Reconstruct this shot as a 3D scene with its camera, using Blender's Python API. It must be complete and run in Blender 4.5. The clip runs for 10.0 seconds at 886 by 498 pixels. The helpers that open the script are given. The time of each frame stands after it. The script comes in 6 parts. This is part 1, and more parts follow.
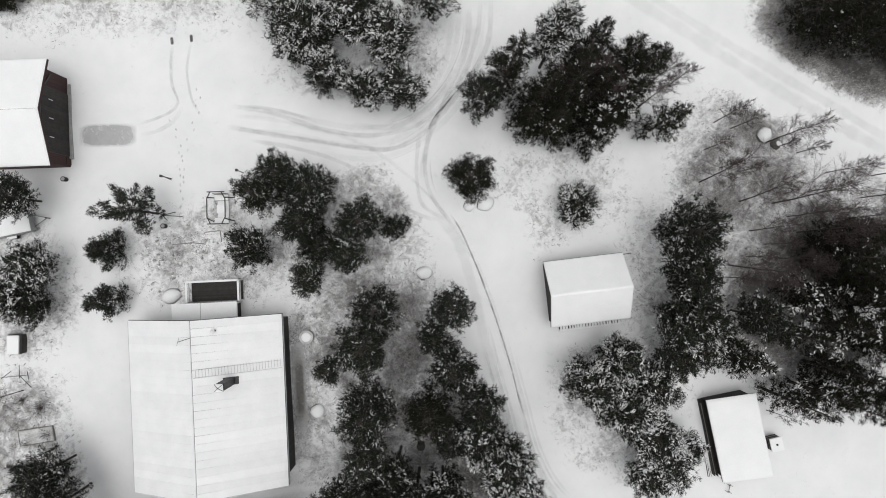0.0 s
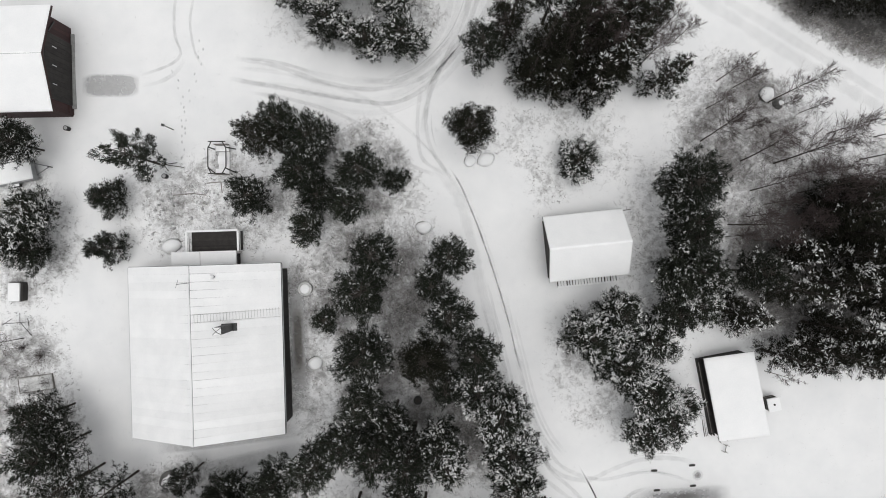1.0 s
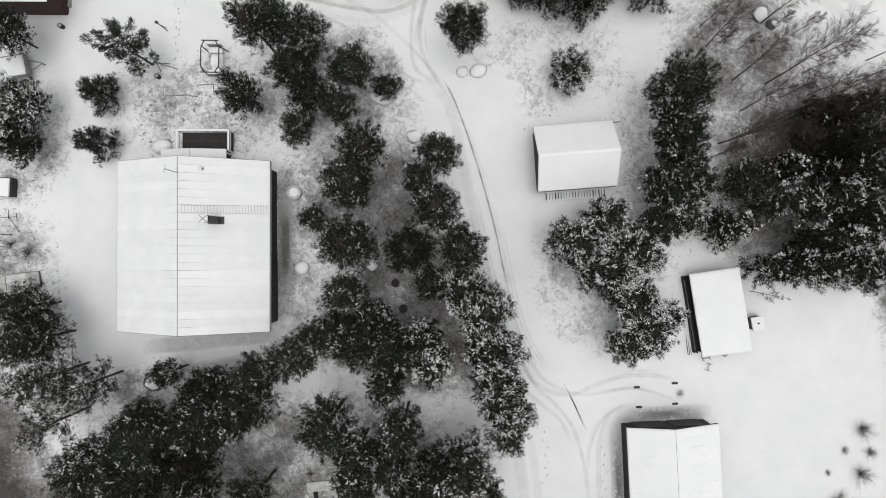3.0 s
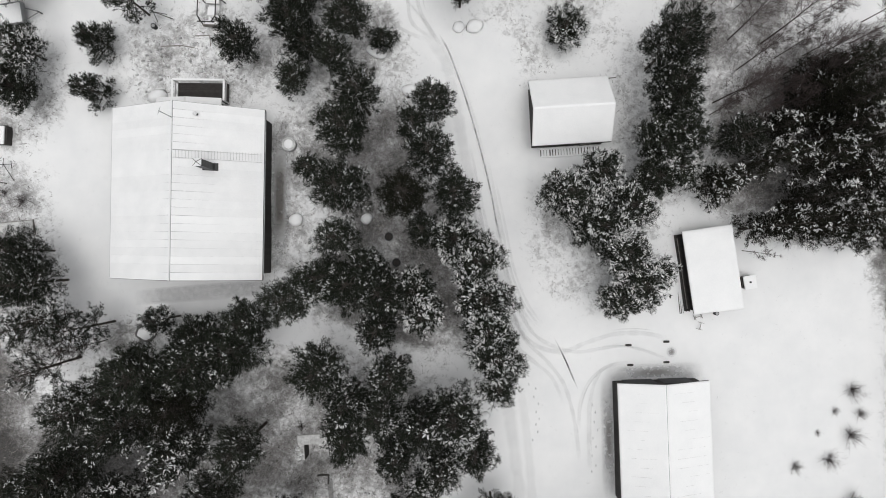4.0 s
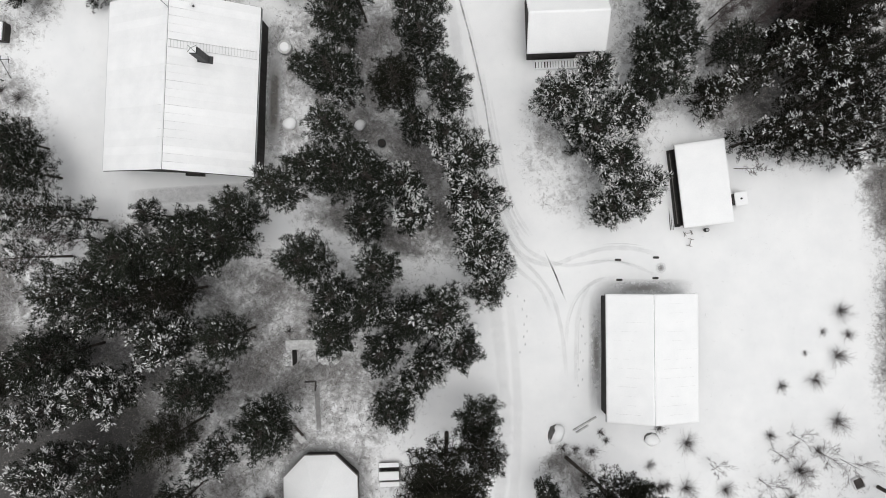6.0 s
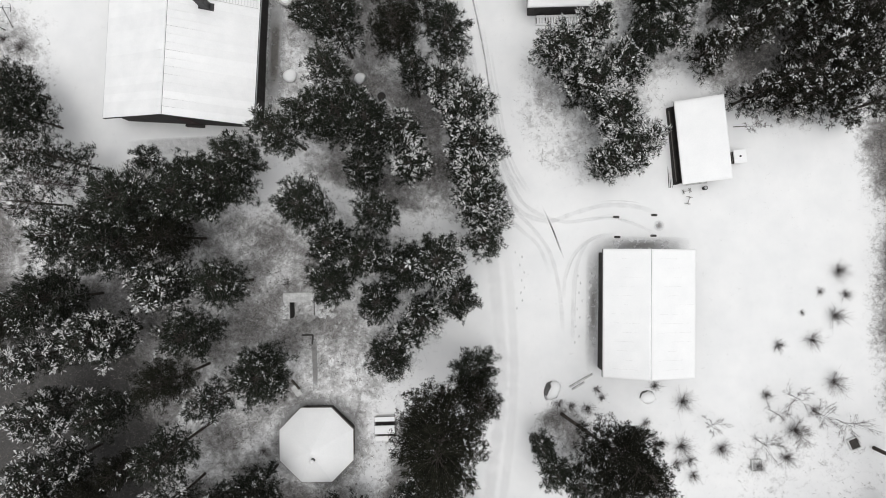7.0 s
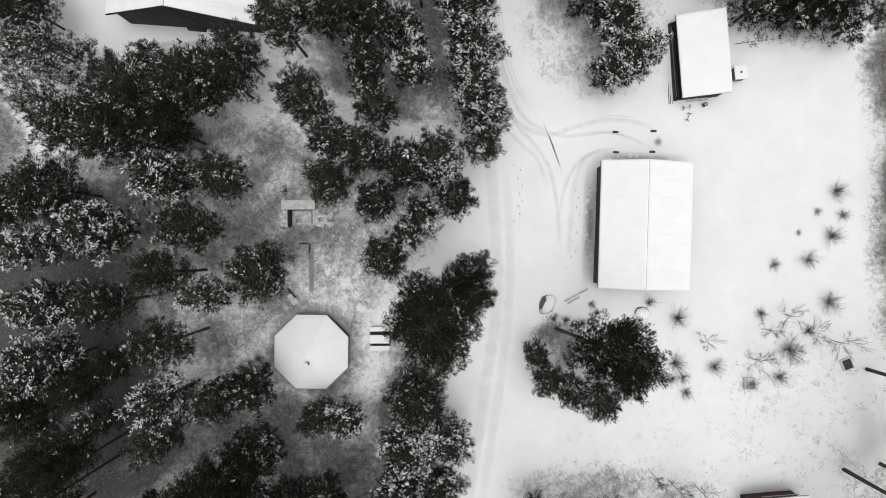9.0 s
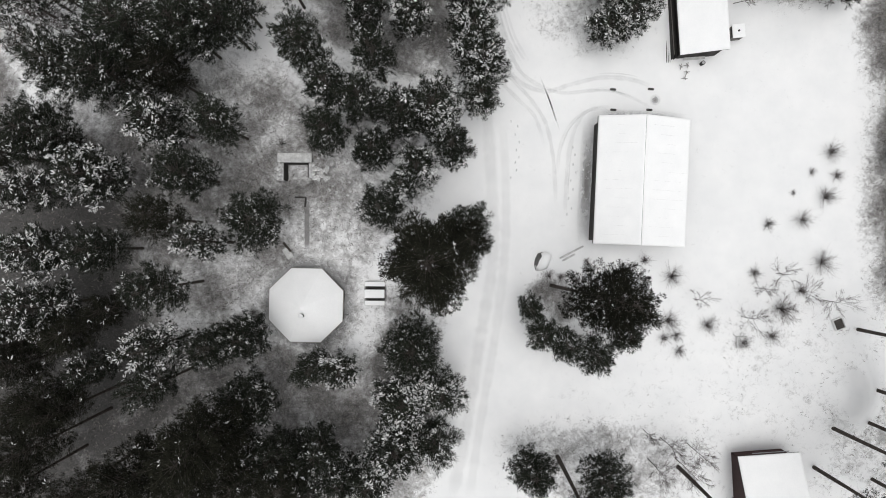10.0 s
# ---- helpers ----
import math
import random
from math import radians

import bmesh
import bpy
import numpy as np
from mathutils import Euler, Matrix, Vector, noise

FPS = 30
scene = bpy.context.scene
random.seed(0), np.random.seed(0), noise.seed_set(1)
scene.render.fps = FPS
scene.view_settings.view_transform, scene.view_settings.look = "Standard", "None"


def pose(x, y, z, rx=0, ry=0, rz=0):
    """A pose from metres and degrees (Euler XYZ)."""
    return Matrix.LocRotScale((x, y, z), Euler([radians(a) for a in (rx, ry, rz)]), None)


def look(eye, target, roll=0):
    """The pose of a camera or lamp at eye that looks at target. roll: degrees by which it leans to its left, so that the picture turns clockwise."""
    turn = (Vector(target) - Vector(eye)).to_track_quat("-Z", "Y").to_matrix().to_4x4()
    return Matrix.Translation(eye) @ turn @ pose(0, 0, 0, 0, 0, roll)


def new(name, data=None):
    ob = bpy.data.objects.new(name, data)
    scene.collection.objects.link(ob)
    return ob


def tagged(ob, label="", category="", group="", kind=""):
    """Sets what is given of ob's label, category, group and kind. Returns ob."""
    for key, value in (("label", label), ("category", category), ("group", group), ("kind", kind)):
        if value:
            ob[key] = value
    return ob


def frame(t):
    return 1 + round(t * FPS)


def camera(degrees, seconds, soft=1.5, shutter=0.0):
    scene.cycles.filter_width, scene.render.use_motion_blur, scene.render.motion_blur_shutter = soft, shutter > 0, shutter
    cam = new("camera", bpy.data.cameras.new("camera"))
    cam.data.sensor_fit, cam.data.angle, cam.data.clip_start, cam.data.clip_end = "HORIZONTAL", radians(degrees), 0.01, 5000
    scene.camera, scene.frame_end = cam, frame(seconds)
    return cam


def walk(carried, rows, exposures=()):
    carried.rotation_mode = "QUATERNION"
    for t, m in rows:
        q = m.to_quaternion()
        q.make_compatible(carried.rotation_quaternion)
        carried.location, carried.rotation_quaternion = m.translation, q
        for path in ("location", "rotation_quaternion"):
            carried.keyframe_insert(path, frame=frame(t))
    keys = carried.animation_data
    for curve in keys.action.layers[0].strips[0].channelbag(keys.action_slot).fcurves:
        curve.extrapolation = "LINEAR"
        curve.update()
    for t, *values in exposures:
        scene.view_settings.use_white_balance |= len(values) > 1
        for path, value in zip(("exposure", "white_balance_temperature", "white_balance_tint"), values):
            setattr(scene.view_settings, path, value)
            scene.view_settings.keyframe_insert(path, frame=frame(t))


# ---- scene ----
cam = camera(76.7, 10.0, soft=0.95)
# seconds, eye, tilt, lean, turn
PATH = [
    (0.0, -0.000, -0.000, 48.172, 0.404, 0.307, -4.155),
    (0.5, 0.038, -1.838, 48.184, 0.302, 0.541, -3.735),
    (1.0, 0.112, -3.705, 48.200, 0.232, 0.663, -3.300),
    (1.5, 0.220, -5.596, 48.220, 0.189, 0.701, -2.861),
    (2.0, 0.356, -7.510, 48.242, 0.171, 0.685, -2.428),
    (2.5, 0.517, -9.440, 48.266, 0.172, 0.638, -2.002),
    (3.0, 0.698, -11.385, 48.292, 0.186, 0.582, -1.586),
    (3.5, 0.895, -13.341, 48.320, 0.206, 0.532, -1.178),
    (4.0, 1.104, -15.303, 48.349, 0.228, 0.501, -0.778),
    (4.5, 1.321, -17.268, 48.378, 0.245, 0.495, -0.384),
    (5.0, 1.541, -19.233, 48.408, 0.253, 0.518, 0.002),
    (5.5, 1.760, -21.194, 48.438, 0.251, 0.568, 0.382),
    (6.0, 1.974, -23.147, 48.467, 0.237, 0.641, 0.753),
    (6.5, 2.180, -25.088, 48.495, 0.211, 0.729, 1.115),
    (7.0, 2.372, -27.015, 48.521, 0.173, 0.822, 1.467),
    (7.5, 2.546, -28.923, 48.546, 0.123, 0.906, 1.807),
    (8.0, 2.698, -30.809, 48.568, 0.060, 0.964, 2.138),
    (8.5, 2.825, -32.668, 48.588, -0.023, 0.972, 2.464),
    (9.0, 2.921, -34.498, 48.604, -0.137, 0.902, 2.793),
    (9.5, 2.983, -36.295, 48.617, -0.302, 0.716, 3.136),
    (10.0, 3.007, -38.055, 48.626, -0.554, 0.365, 3.512),
]
walk(cam, [(t, pose(x, y, z, rx, ry, rz)) for t, x, y, z, rx, ry, rz in PATH],
     [(0, -0.2), (2.5, -0.2), (5, -0.15), (7.5, -0.06), (10, -0.06)])

# ---- world and light ----
world = bpy.data.worlds.new("overcast_sky")
scene.world = world
world.use_nodes = True
wn, wl = world.node_tree.nodes, world.node_tree.links
sky = wn.new("ShaderNodeTexSky")
sky.sky_type = "NISHITA"
sky.sun_disc = False
sky.sun_elevation, sky.sun_rotation = radians(84), radians(149)
sky.air_density, sky.dust_density, sky.ozone_density = 1.0, 6.0, 1.0
grey = wn.new("ShaderNodeHueSaturation")
grey.inputs["Saturation"].default_value = 0.12
wl.new(sky.outputs[0], grey.inputs["Color"])
wl.new(grey.outputs[0], wn["Background"].inputs["Color"])
wn["Background"].inputs["Strength"].default_value = 0.11

sun = new("sun", bpy.data.lights.new("sun", "SUN"))
sun.data.energy, sun.data.angle, sun.data.color = 1.0, radians(90), (0.975, 0.985, 0.98)
sun.matrix_world = look((3, -5, 60), (0, 0, 0))


# ---- materials ----
def nodes_of(name):
    m = bpy.data.materials.new(name)
    m.use_nodes = True
    return m, m.node_tree.nodes, m.node_tree.links, m.node_tree.nodes["Principled BSDF"]


def noise_node(n, l, scale, detail=4, rough=0.6, coords="Object"):
    c = n.new("ShaderNodeTexCoord")
    t = n.new("ShaderNodeTexNoise")
    t.inputs["Scale"].default_value, t.inputs["Detail"].default_value, t.inputs["Roughness"].default_value = scale, detail, rough
    l.new(c.outputs[coords], t.inputs["Vector"])
    return t


def ramp_node(n, l, source, stops):
    r = n.new("ShaderNodeValToRGB")
    while len(r.color_ramp.elements) < len(stops):
        r.color_ramp.elements.new(0.5)
    for e, (p, c) in zip(r.color_ramp.elements, stops):
        e.position, e.color = p, (*c, 1) if len(c) == 3 else c
    l.new(source, r.inputs["Fac"])
    return r


def surface(name, dark, light, scale=3.0, fine=40.0, rough=0.85, bump=0.3, dist=0.02, metal=0.0, island=0.0, each=0.0, gloss=0.5, frost=0.0):
    """Two colours mixed at two scales with a fine relief; island and each vary the brightness from piece to piece."""
    m, n, l, b = nodes_of(name)
    big, small = noise_node(n, l, scale), noise_node(n, l, fine, 3)
    mix = n.new("ShaderNodeMath")
    mix.operation = "MULTIPLY_ADD"
    mix.inputs[1].default_value = 0.4
    l.new(small.outputs["Fac"], mix.inputs[0])
    half = n.new("ShaderNodeMath")
    half.operation = "MULTIPLY"
    half.inputs[1].default_value = 0.6
    l.new(big.outputs["Fac"], half.inputs[0])
    l.new(half.outputs[0], mix.inputs[2])
    col = ramp_node(n, l, mix.outputs[0], [(0.32, dark), (0.68, light)]).outputs["Color"]
    for amount, node, socket in ((island, "ShaderNodeNewGeometry", "Random Per Island"), (each, "ShaderNodeObjectInfo", "Random")):
        if amount:
            g = n.new(node)
            r = n.new("ShaderNodeMapRange")
            r.inputs["To Min"].default_value, r.inputs["To Max"].default_value = 1 - amount, 1 + amount
            l.new(g.outputs[socket], r.inputs["Value"])
            h = n.new("ShaderNodeHueSaturation")
            l.new(r.outputs[0], h.inputs["Value"])
            l.new(col, h.inputs["Color"])
            col = h.outputs["Color"]
    if frost:
        g = n.new("ShaderNodeNewGeometry")
        r = n.new("ShaderNodeMapRange")
        r.inputs["From Min"].default_value, r.inputs["To Max"].default_value = 1 - frost, 0.55
        l.new(g.outputs["Random Per Island"], r.inputs["Value"])
        x = n.new("ShaderNodeMix")
        x.data_type = "RGBA"
        x.inputs["B"].default_value = (0.3, 0.3, 0.3, 1)
        l.new(r.outputs[0], x.inputs["Factor"])
        l.new(col, x.inputs["A"])
        col = x.outputs["Result"]
    l.new(col, b.inputs["Base Color"])
    b.inputs["Roughness"].default_value, b.inputs["Metallic"].default_value = rough, metal
    b.inputs["Specular IOR Level"].default_value = gloss
    if bump:
        bp = n.new("ShaderNodeBump")
        bp.inputs["Strength"].default_value, bp.inputs["Distance"].default_value = bump, dist
        l.new(mix.outputs[0], bp.inputs["Height"])
        l.new(bp.outputs[0], b.inputs["Normal"])
    return m


def ground_material():
    """Snow, through which heather and grass show where the cover is thin; wood shade is painted near-black."""
    m, n, l, b = nodes_of("snowy_ground")
    cover = n.new("ShaderNodeAttribute")
    cover.attribute_name = "undergrowth_shade"
    wide, mid, fine = noise_node(n, l, 0.35, 3), noise_node(n, l, 1.5, 6, 0.75), noise_node(n, l, 5.0, 6, 0.85)
    mid.inputs["Distortion"].default_value, fine.inputs["Distortion"].default_value = 0.5, 1.4
    snow = ramp_node(n, l, wide.outputs["Fac"], [(0.3, (0.785, 0.79, 0.795)), (0.7, (0.85, 0.85, 0.85))])
    thin = ramp_node(n, l, fine.outputs["Fac"], [(0.34, (0.06, 0.055, 0.052)), (0.5, (0.19, 0.182, 0.178)), (0.64, (0.5, 0.5, 0.5))])
    # mask for the deep shade painted on the woodland floor
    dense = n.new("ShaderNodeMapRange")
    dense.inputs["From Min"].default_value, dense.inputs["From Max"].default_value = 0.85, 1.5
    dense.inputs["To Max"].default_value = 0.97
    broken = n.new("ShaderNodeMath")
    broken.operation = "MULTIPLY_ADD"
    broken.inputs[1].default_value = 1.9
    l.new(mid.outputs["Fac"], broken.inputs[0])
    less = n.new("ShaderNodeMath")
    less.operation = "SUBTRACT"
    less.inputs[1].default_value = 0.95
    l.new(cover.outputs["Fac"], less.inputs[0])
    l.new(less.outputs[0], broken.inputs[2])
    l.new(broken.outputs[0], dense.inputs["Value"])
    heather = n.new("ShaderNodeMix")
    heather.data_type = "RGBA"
    # near-black ramp: shade beneath the pines put into the ground colour
    moss_shade = ramp_node(n, l, fine.outputs["Fac"], [(0.38, (0.018, 0.017, 0.016)), (0.52, (0.038, 0.035, 0.033)), (0.64, (0.1, 0.094, 0.09))])
    l.new(moss_shade.outputs["Color"], heather.inputs["B"])
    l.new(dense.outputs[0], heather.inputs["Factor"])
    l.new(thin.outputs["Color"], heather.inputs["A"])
    s1 = n.new("ShaderNodeMath")
    s1.operation = "MULTIPLY_ADD"
    l.new(mid.outputs["Fac"], s1.inputs[0])
    s1.inputs[1].default_value = 0.55
    s2 = n.new("ShaderNodeMath")
    s2.operation = "MULTIPLY"
    l.new(fine.outputs["Fac"], s2.inputs[0])
    s2.inputs[1].default_value = 0.55
    l.new(s2.outputs[0], s1.inputs[2])
    s3 = n.new("ShaderNodeMath")
    s3.operation = "MULTIPLY_ADD"
    l.new(cover.outputs["Fac"], s3.inputs[0])
    s3.inputs[1].default_value = 0.36
    l.new(s1.outputs[0], s3.inputs[2])
    show = n.new("ShaderNodeMapRange")
    show.inputs["From Min"].default_value, show.inputs["From Max"].default_value = 0.66, 0.84
    show.inputs["To Max"].default_value = 0.975
    l.new(s3.outputs[0], show.inputs["Value"])
    mix = n.new("ShaderNodeMix")
    mix.data_type = "RGBA"
    l.new(show.outputs[0], mix.inputs["Factor"])
    l.new(snow.outputs["Color"], mix.inputs["A"])
    l.new(heather.outputs["Result"], mix.inputs["B"])
    l.new(mix.outputs["Result"], b.inputs["Base Color"])
    b.inputs["Roughness"].default_value = 0.9
    bp = n.new("ShaderNodeBump")
    bp.inputs["Strength"].default_value, bp.inputs["Distance"].default_value = 0.35, 0.08
    l.new(s1.outputs[0], bp.inputs["Height"])
    l.new(bp.outputs[0], b.inputs["Normal"])
    return m


def track_material():
    """Pressed, greyer snow that fades out towards its ragged edges; also used for painted shade."""
    m, n, l, b = nodes_of("pressed_snow_or_shade")
    a = n.new("ShaderNodeAttribute")
    a.attribute_name = "press"
    fine = noise_node(n, l, 2.2, 5, 0.7)
    k = n.new("ShaderNodeMapRange")
    k.inputs["From Min"].default_value, k.inputs["From Max"].default_value = 0.3, 0.6
    k.inputs["To Min"].default_value, k.inputs["To Max"].default_value = 0.6, 1.0
    l.new(fine.outputs["Fac"], k.inputs["Value"])
    f = n.new("ShaderNodeMath")
    f.operation, f.use_clamp = "MULTIPLY", True
    l.new(a.outputs["Fac"], f.inputs[0])
    l.new(k.outputs[0], f.inputs[1])
    col = ramp_node(n, l, a.outputs["Fac"], [(0.5, (0.5, 0.5, 0.505)), (0.8, (0.16, 0.15, 0.14)), (1.0, (0.03, 0.028, 0.026))])
    l.new(col.outputs["Color"], b.inputs["Base Color"])
    b.inputs["Roughness"].default_value = 0.8
    l.new(f.outputs[0], b.inputs["Alpha"])
    return m


SNOW_GROUND = ground_material()
PRESSED_OR_SHADE = track_material()
SNOW = surface("roof_snow", (0.86, 0.865, 0.87), (0.93, 0.93, 0.93), 0.6, 9, 0.9, 0.15, 0.03)
DUSTED = surface("snow_dusted_sheet", (0.82, 0.825, 0.83), (0.92, 0.92, 0.92), 0.8, 12, 0.8, 0.15, 0.02, each=0.03)
OLD_SNOW = surface("old_snow", (0.34, 0.34, 0.335), (0.72, 0.72, 0.715), 2.0, 9, 0.9, 0.3, 0.03)
TREE_SNOW = surface("clinging_snow", (0.42, 0.425, 0.425), (0.7, 0.7, 0.695), 3, 30, 0.9, 0.0, island=0.35, gloss=0.2)
NEEDLES = surface("pine_needles", (0.0105, 0.0125, 0.009), (0.028, 0.032, 0.023), 1.2, 14, 0.8, 0.0, island=0.5, each=0.25, gloss=0.06, frost=0.13)
DARK_NEEDLES = surface("dark_pine_needles", (0.0095, 0.01, 0.0072), (0.022, 0.022, 0.0155), 1.2, 14, 0.8, 0.0, island=0.5, each=0.25, gloss=0.04, frost=0.02)
BARK = surface("grey_brown_bark", (0.035, 0.03, 0.027), (0.11, 0.095, 0.085), 4, 30, 0.95, 0.6, 0.03, gloss=0.12)
TWIG = surface("bare_twigs", (0.05, 0.04, 0.039), (0.115, 0.09, 0.088), 4, 30, 0.9, 0.0, each=0.2, gloss=0.12)
GRASS = surface("withered_grass", (0.07, 0.063, 0.054), (0.3, 0.285, 0.265), 0.5, 8, 0.9, 0.0, island=0.75, gloss=0.12)
RED_WOOD = surface("dark_red_boards", (0.028, 0.012, 0.012), (0.055, 0.02, 0.019), 2, 30, 0.75, 0.3, 0.01, each=0.2)
DARK_WOOD = surface("tarred_boards", (0.018, 0.016, 0.015), (0.045, 0.04, 0.037), 2, 30, 0.8, 0.3, 0.01, each=0.25)
GREY_WOOD = surface("weathered_wood", (0.14, 0.13, 0.12), (0.32, 0.3, 0.28), 3, 40, 0.85, 0.4, 0.01, each=0.2)
WHITE_PAINT = surface("white_paint", (0.62, 0.62, 0.62), (0.78, 0.78, 0.77), 2, 30, 0.6, 0.1, 0.005)
BLACK_SHEET = surface("black_sheet_metal", (0.018, 0.018, 0.019), (0.04, 0.04, 0.042), 2, 25, 0.5, 0.1, 0.005)
STEEL = surface("galvanised_steel", (0.22, 0.225, 0.23), (0.36, 0.365, 0.37), 3, 40, 0.5, 0.1, 0.003, metal=0.6)
STONE = surface("granite", (0.06, 0.058, 0.056), (0.22, 0.215, 0.21), 2, 22, 0.9, 0.6, 0.04)
SOIL = surface("bare_wet_soil", (0.025, 0.022, 0.02), (0.075, 0.066, 0.06), 3, 25, 0.9, 0.5, 0.02)
RUBBER = surface("black_rubber", (0.015, 0.015, 0.015), (0.035, 0.035, 0.035), 5, 40, 0.8, 0.2, 0.005)
CONCRETE = surface("concrete", (0.25, 0.25, 0.245), (0.42, 0.42, 0.41), 3, 30, 0.9, 0.3, 0.01)


# ---- building blocks ----
def link(name, data, material, parent=None, label=""):
    """One mesh object of a mesh or bmesh, as a part of its parent."""
    if isinstance(data, bmesh.types.BMesh):
        me = bpy.data.meshes.new(name)
        bmesh.ops.recalc_face_normals(data, faces=data.faces)
        data.to_mesh(me)
        data.free()
        data = me
    if not data.materials:
        data.materials.append(material)
    ob = new(name, data)
    if parent is not None:
        ob.parent = parent
    return tagged(ob, label)


part = link


def arrays(name, verts, faces, smooth=False):
    """A mesh of arrays; faces all have the same number of corners."""
    me = bpy.data.meshes.new(name)
    n, k = faces.shape
    me.vertices.add(len(verts))
    me.vertices.foreach_set("co", np.asarray(verts, np.float32).ravel())
    me.loops.add(n * k)
    me.loops.foreach_set("vertex_index", np.asarray(faces, np.int32).ravel())
    me.polygons.add(n)
    me.polygons.foreach_set("loop_start", np.arange(0, n * k, k, dtype=np.int32))
    if smooth:
        me.polygons.foreach_set("use_smooth", np.ones(n, bool))
    me.update(calc_edges=True)
    return me


def root(name, x, y, z, turn=0.0, label="", category="", group="", kind=""):
    ob = new(name)
    ob.empty_display_size = 0.3
    ob.matrix_basis = pose(x, y, z, 0, 0, turn)
    return tagged(ob, label, category, group, kind)


def block(bm, x0, y0, z0, x1, y1, z1, m=None):
    t = Matrix.Translation(((x0 + x1) / 2, (y0 + y1) / 2, (z0 + z1) / 2)) @ Matrix.Diagonal((abs(x1 - x0), abs(y1 - y0), abs(z1 - z0), 1))
    return bmesh.ops.create_cube(bm, size=1, matrix=t if m is None else m @ t)["verts"]


def boxed(x0, y0, z0, x1, y1, z1, bevel=0.0, m=None):
    bm = bmesh.new()
    block(bm, x0, y0, z0, x1, y1, z1, m)
    if bevel:
        bmesh.ops.bevel(bm, geom=bm.edges[:], offset=bevel, segments=2, affect="EDGES", profile=0.6)
    return bm


def rod(bm, a, b, r0, r1=None, sides=6):
    """A tapered bar from a to b."""
    a, b = Vector(a), Vector(b)
    d = b - a
    q = d.to_track_quat("Z", "Y").to_matrix().to_4x4()
    bmesh.ops.create_cone(bm, cap_ends=True, segments=sides, radius1=r0, radius2=r0 if r1 is None else r1, depth=d.length, matrix=Matrix.Translation((a + b) / 2) @ q)


def rods(*bars, sides=6):
    bm = bmesh.new()
    for a, b, r in bars:
        rod(bm, a, b, r, sides=sides)
    return bm


def beam(a, b, w, h, bevel=0.0):
    """A squared timber from a to b."""
    a, b = Vector(a), Vector(b)
    d = b - a
    bm = bmesh.new()
    m = Matrix.Translation(a) @ d.to_track_quat("X", "Z").to_matrix().to_4x4()
    block(bm, 0, -w / 2, -h / 2, d.length, w / 2, h / 2, m)
    if bevel:
        bmesh.ops.bevel(bm, geom=bm.edges[:], offset=bevel, segments=1, affect="EDGES")
    return bm


def prism(outline, axis, lo, hi):
    """A flat outline of two coordinates pulled along the third axis."""
    bm = bmesh.new()
    put = {"x": lambda p, t: (t, p[0], p[1]), "y": lambda p, t: (p[0], t, p[1]), "z": lambda p, t: (p[0], p[1], t)}[axis]
    a = [bm.verts.new(put(p, lo)) for p in outline]
    b = [bm.verts.new(put(p, hi)) for p in outline]
    bm.faces.new(a), bm.faces.new(b[::-1])
    for i in range(len(a)):
        j = (i + 1) % len(a)
        bm.faces.new((a[j], a[i], b[i], b[j]))
    return bm


# ---- ground ----
def lie(x, y):
    """The ground's height: a gentle fall to the south with the house's knoll and the hollow of the hut."""
    xs, ys = 70 * np.tanh(np.asarray(x) / 70), 80 * np.tanh(np.asarray(y) / 80)
    z = 0.21 - 0.0163 * xs + 0.029 * ys
    z = z + 1.0 * np.exp(-((xs + 17) ** 2 + (ys + 9) ** 2) / 300) - 0.5 * np.exp(-((xs + 10) ** 2 + (ys + 42) ** 2) / 250)
    z = z + 0.03 * np.sin(xs * 0.9 + 0.6 * ys) + 0.025 * np.sin(xs * 0.37 - 1.1 * ys + 1.0)
    # a shovelled crescent of snow
    x, y = np.asarray(x, float), np.asarray(y, float)
    hr, hc = np.hypot(x - 38.9, (y + 49.0) * 0.8), x - 38.9
    z = z + 1.15 * np.exp(-(np.where(hr < 2.0, hr - 2.0, (hr - 2.0) * 0.45) / 0.55) ** 2) * np.clip(0.35 + hc / 2.0, 0, 1) - 0.3 * np.exp(-(hr / 1.2) ** 2)
    # the cellar's mound and the pit before its door
    dx, dy = x + 10.6, y + 31.75
    z = z + 0.45 * np.exp(-((dx / 2.4) ** 2 + ((dy - 0.9) / 1.5) ** 2))
    pit = np.clip((1.55 - np.abs(dx)) / 0.2, 0, 1) * np.clip((0.4 - dy) / 0.2, 0, 1) * np.clip((dy + 2.5) / 1.1, 0, 1)
    return z - 1.35 * pit


def high(x, y):
    return float(lie(x, y))


def near_line(x, y, pts):
    """The distance of places from a line through pts."""
    best = np.full(np.shape(x), 1e9)
    for (ax, ay), (bx, by) in zip(pts, pts[1:]):
        dx, dy = bx - ax, by - ay
        t = np.clip(((x - ax) * dx + (y - ay) * dy) / (dx * dx + dy * dy), 0, 1)
        best = np.minimum(best, np.hypot(x - ax - t * dx, y - ay - t * dy))
    return best


ROADS = [([(5, 24), (3.8, 17), (0, 11), (-2, 7), (1, 2), (3.5, -5), (5, -14), (7.5, -22), (8, -31), (7.6, -42), (6, -55), (5, -70)], 1.7),
         ([(0, 11.5), (-8, 10.8), (-16, 12.5), (-24, 12.5), (-30, 12)], 2.4),
         ([(8, -22), (13, -24), (21, -24)], 2.6), ([(15, 23), (24, 16), (31, 11), (60, -8)], 2.0)]
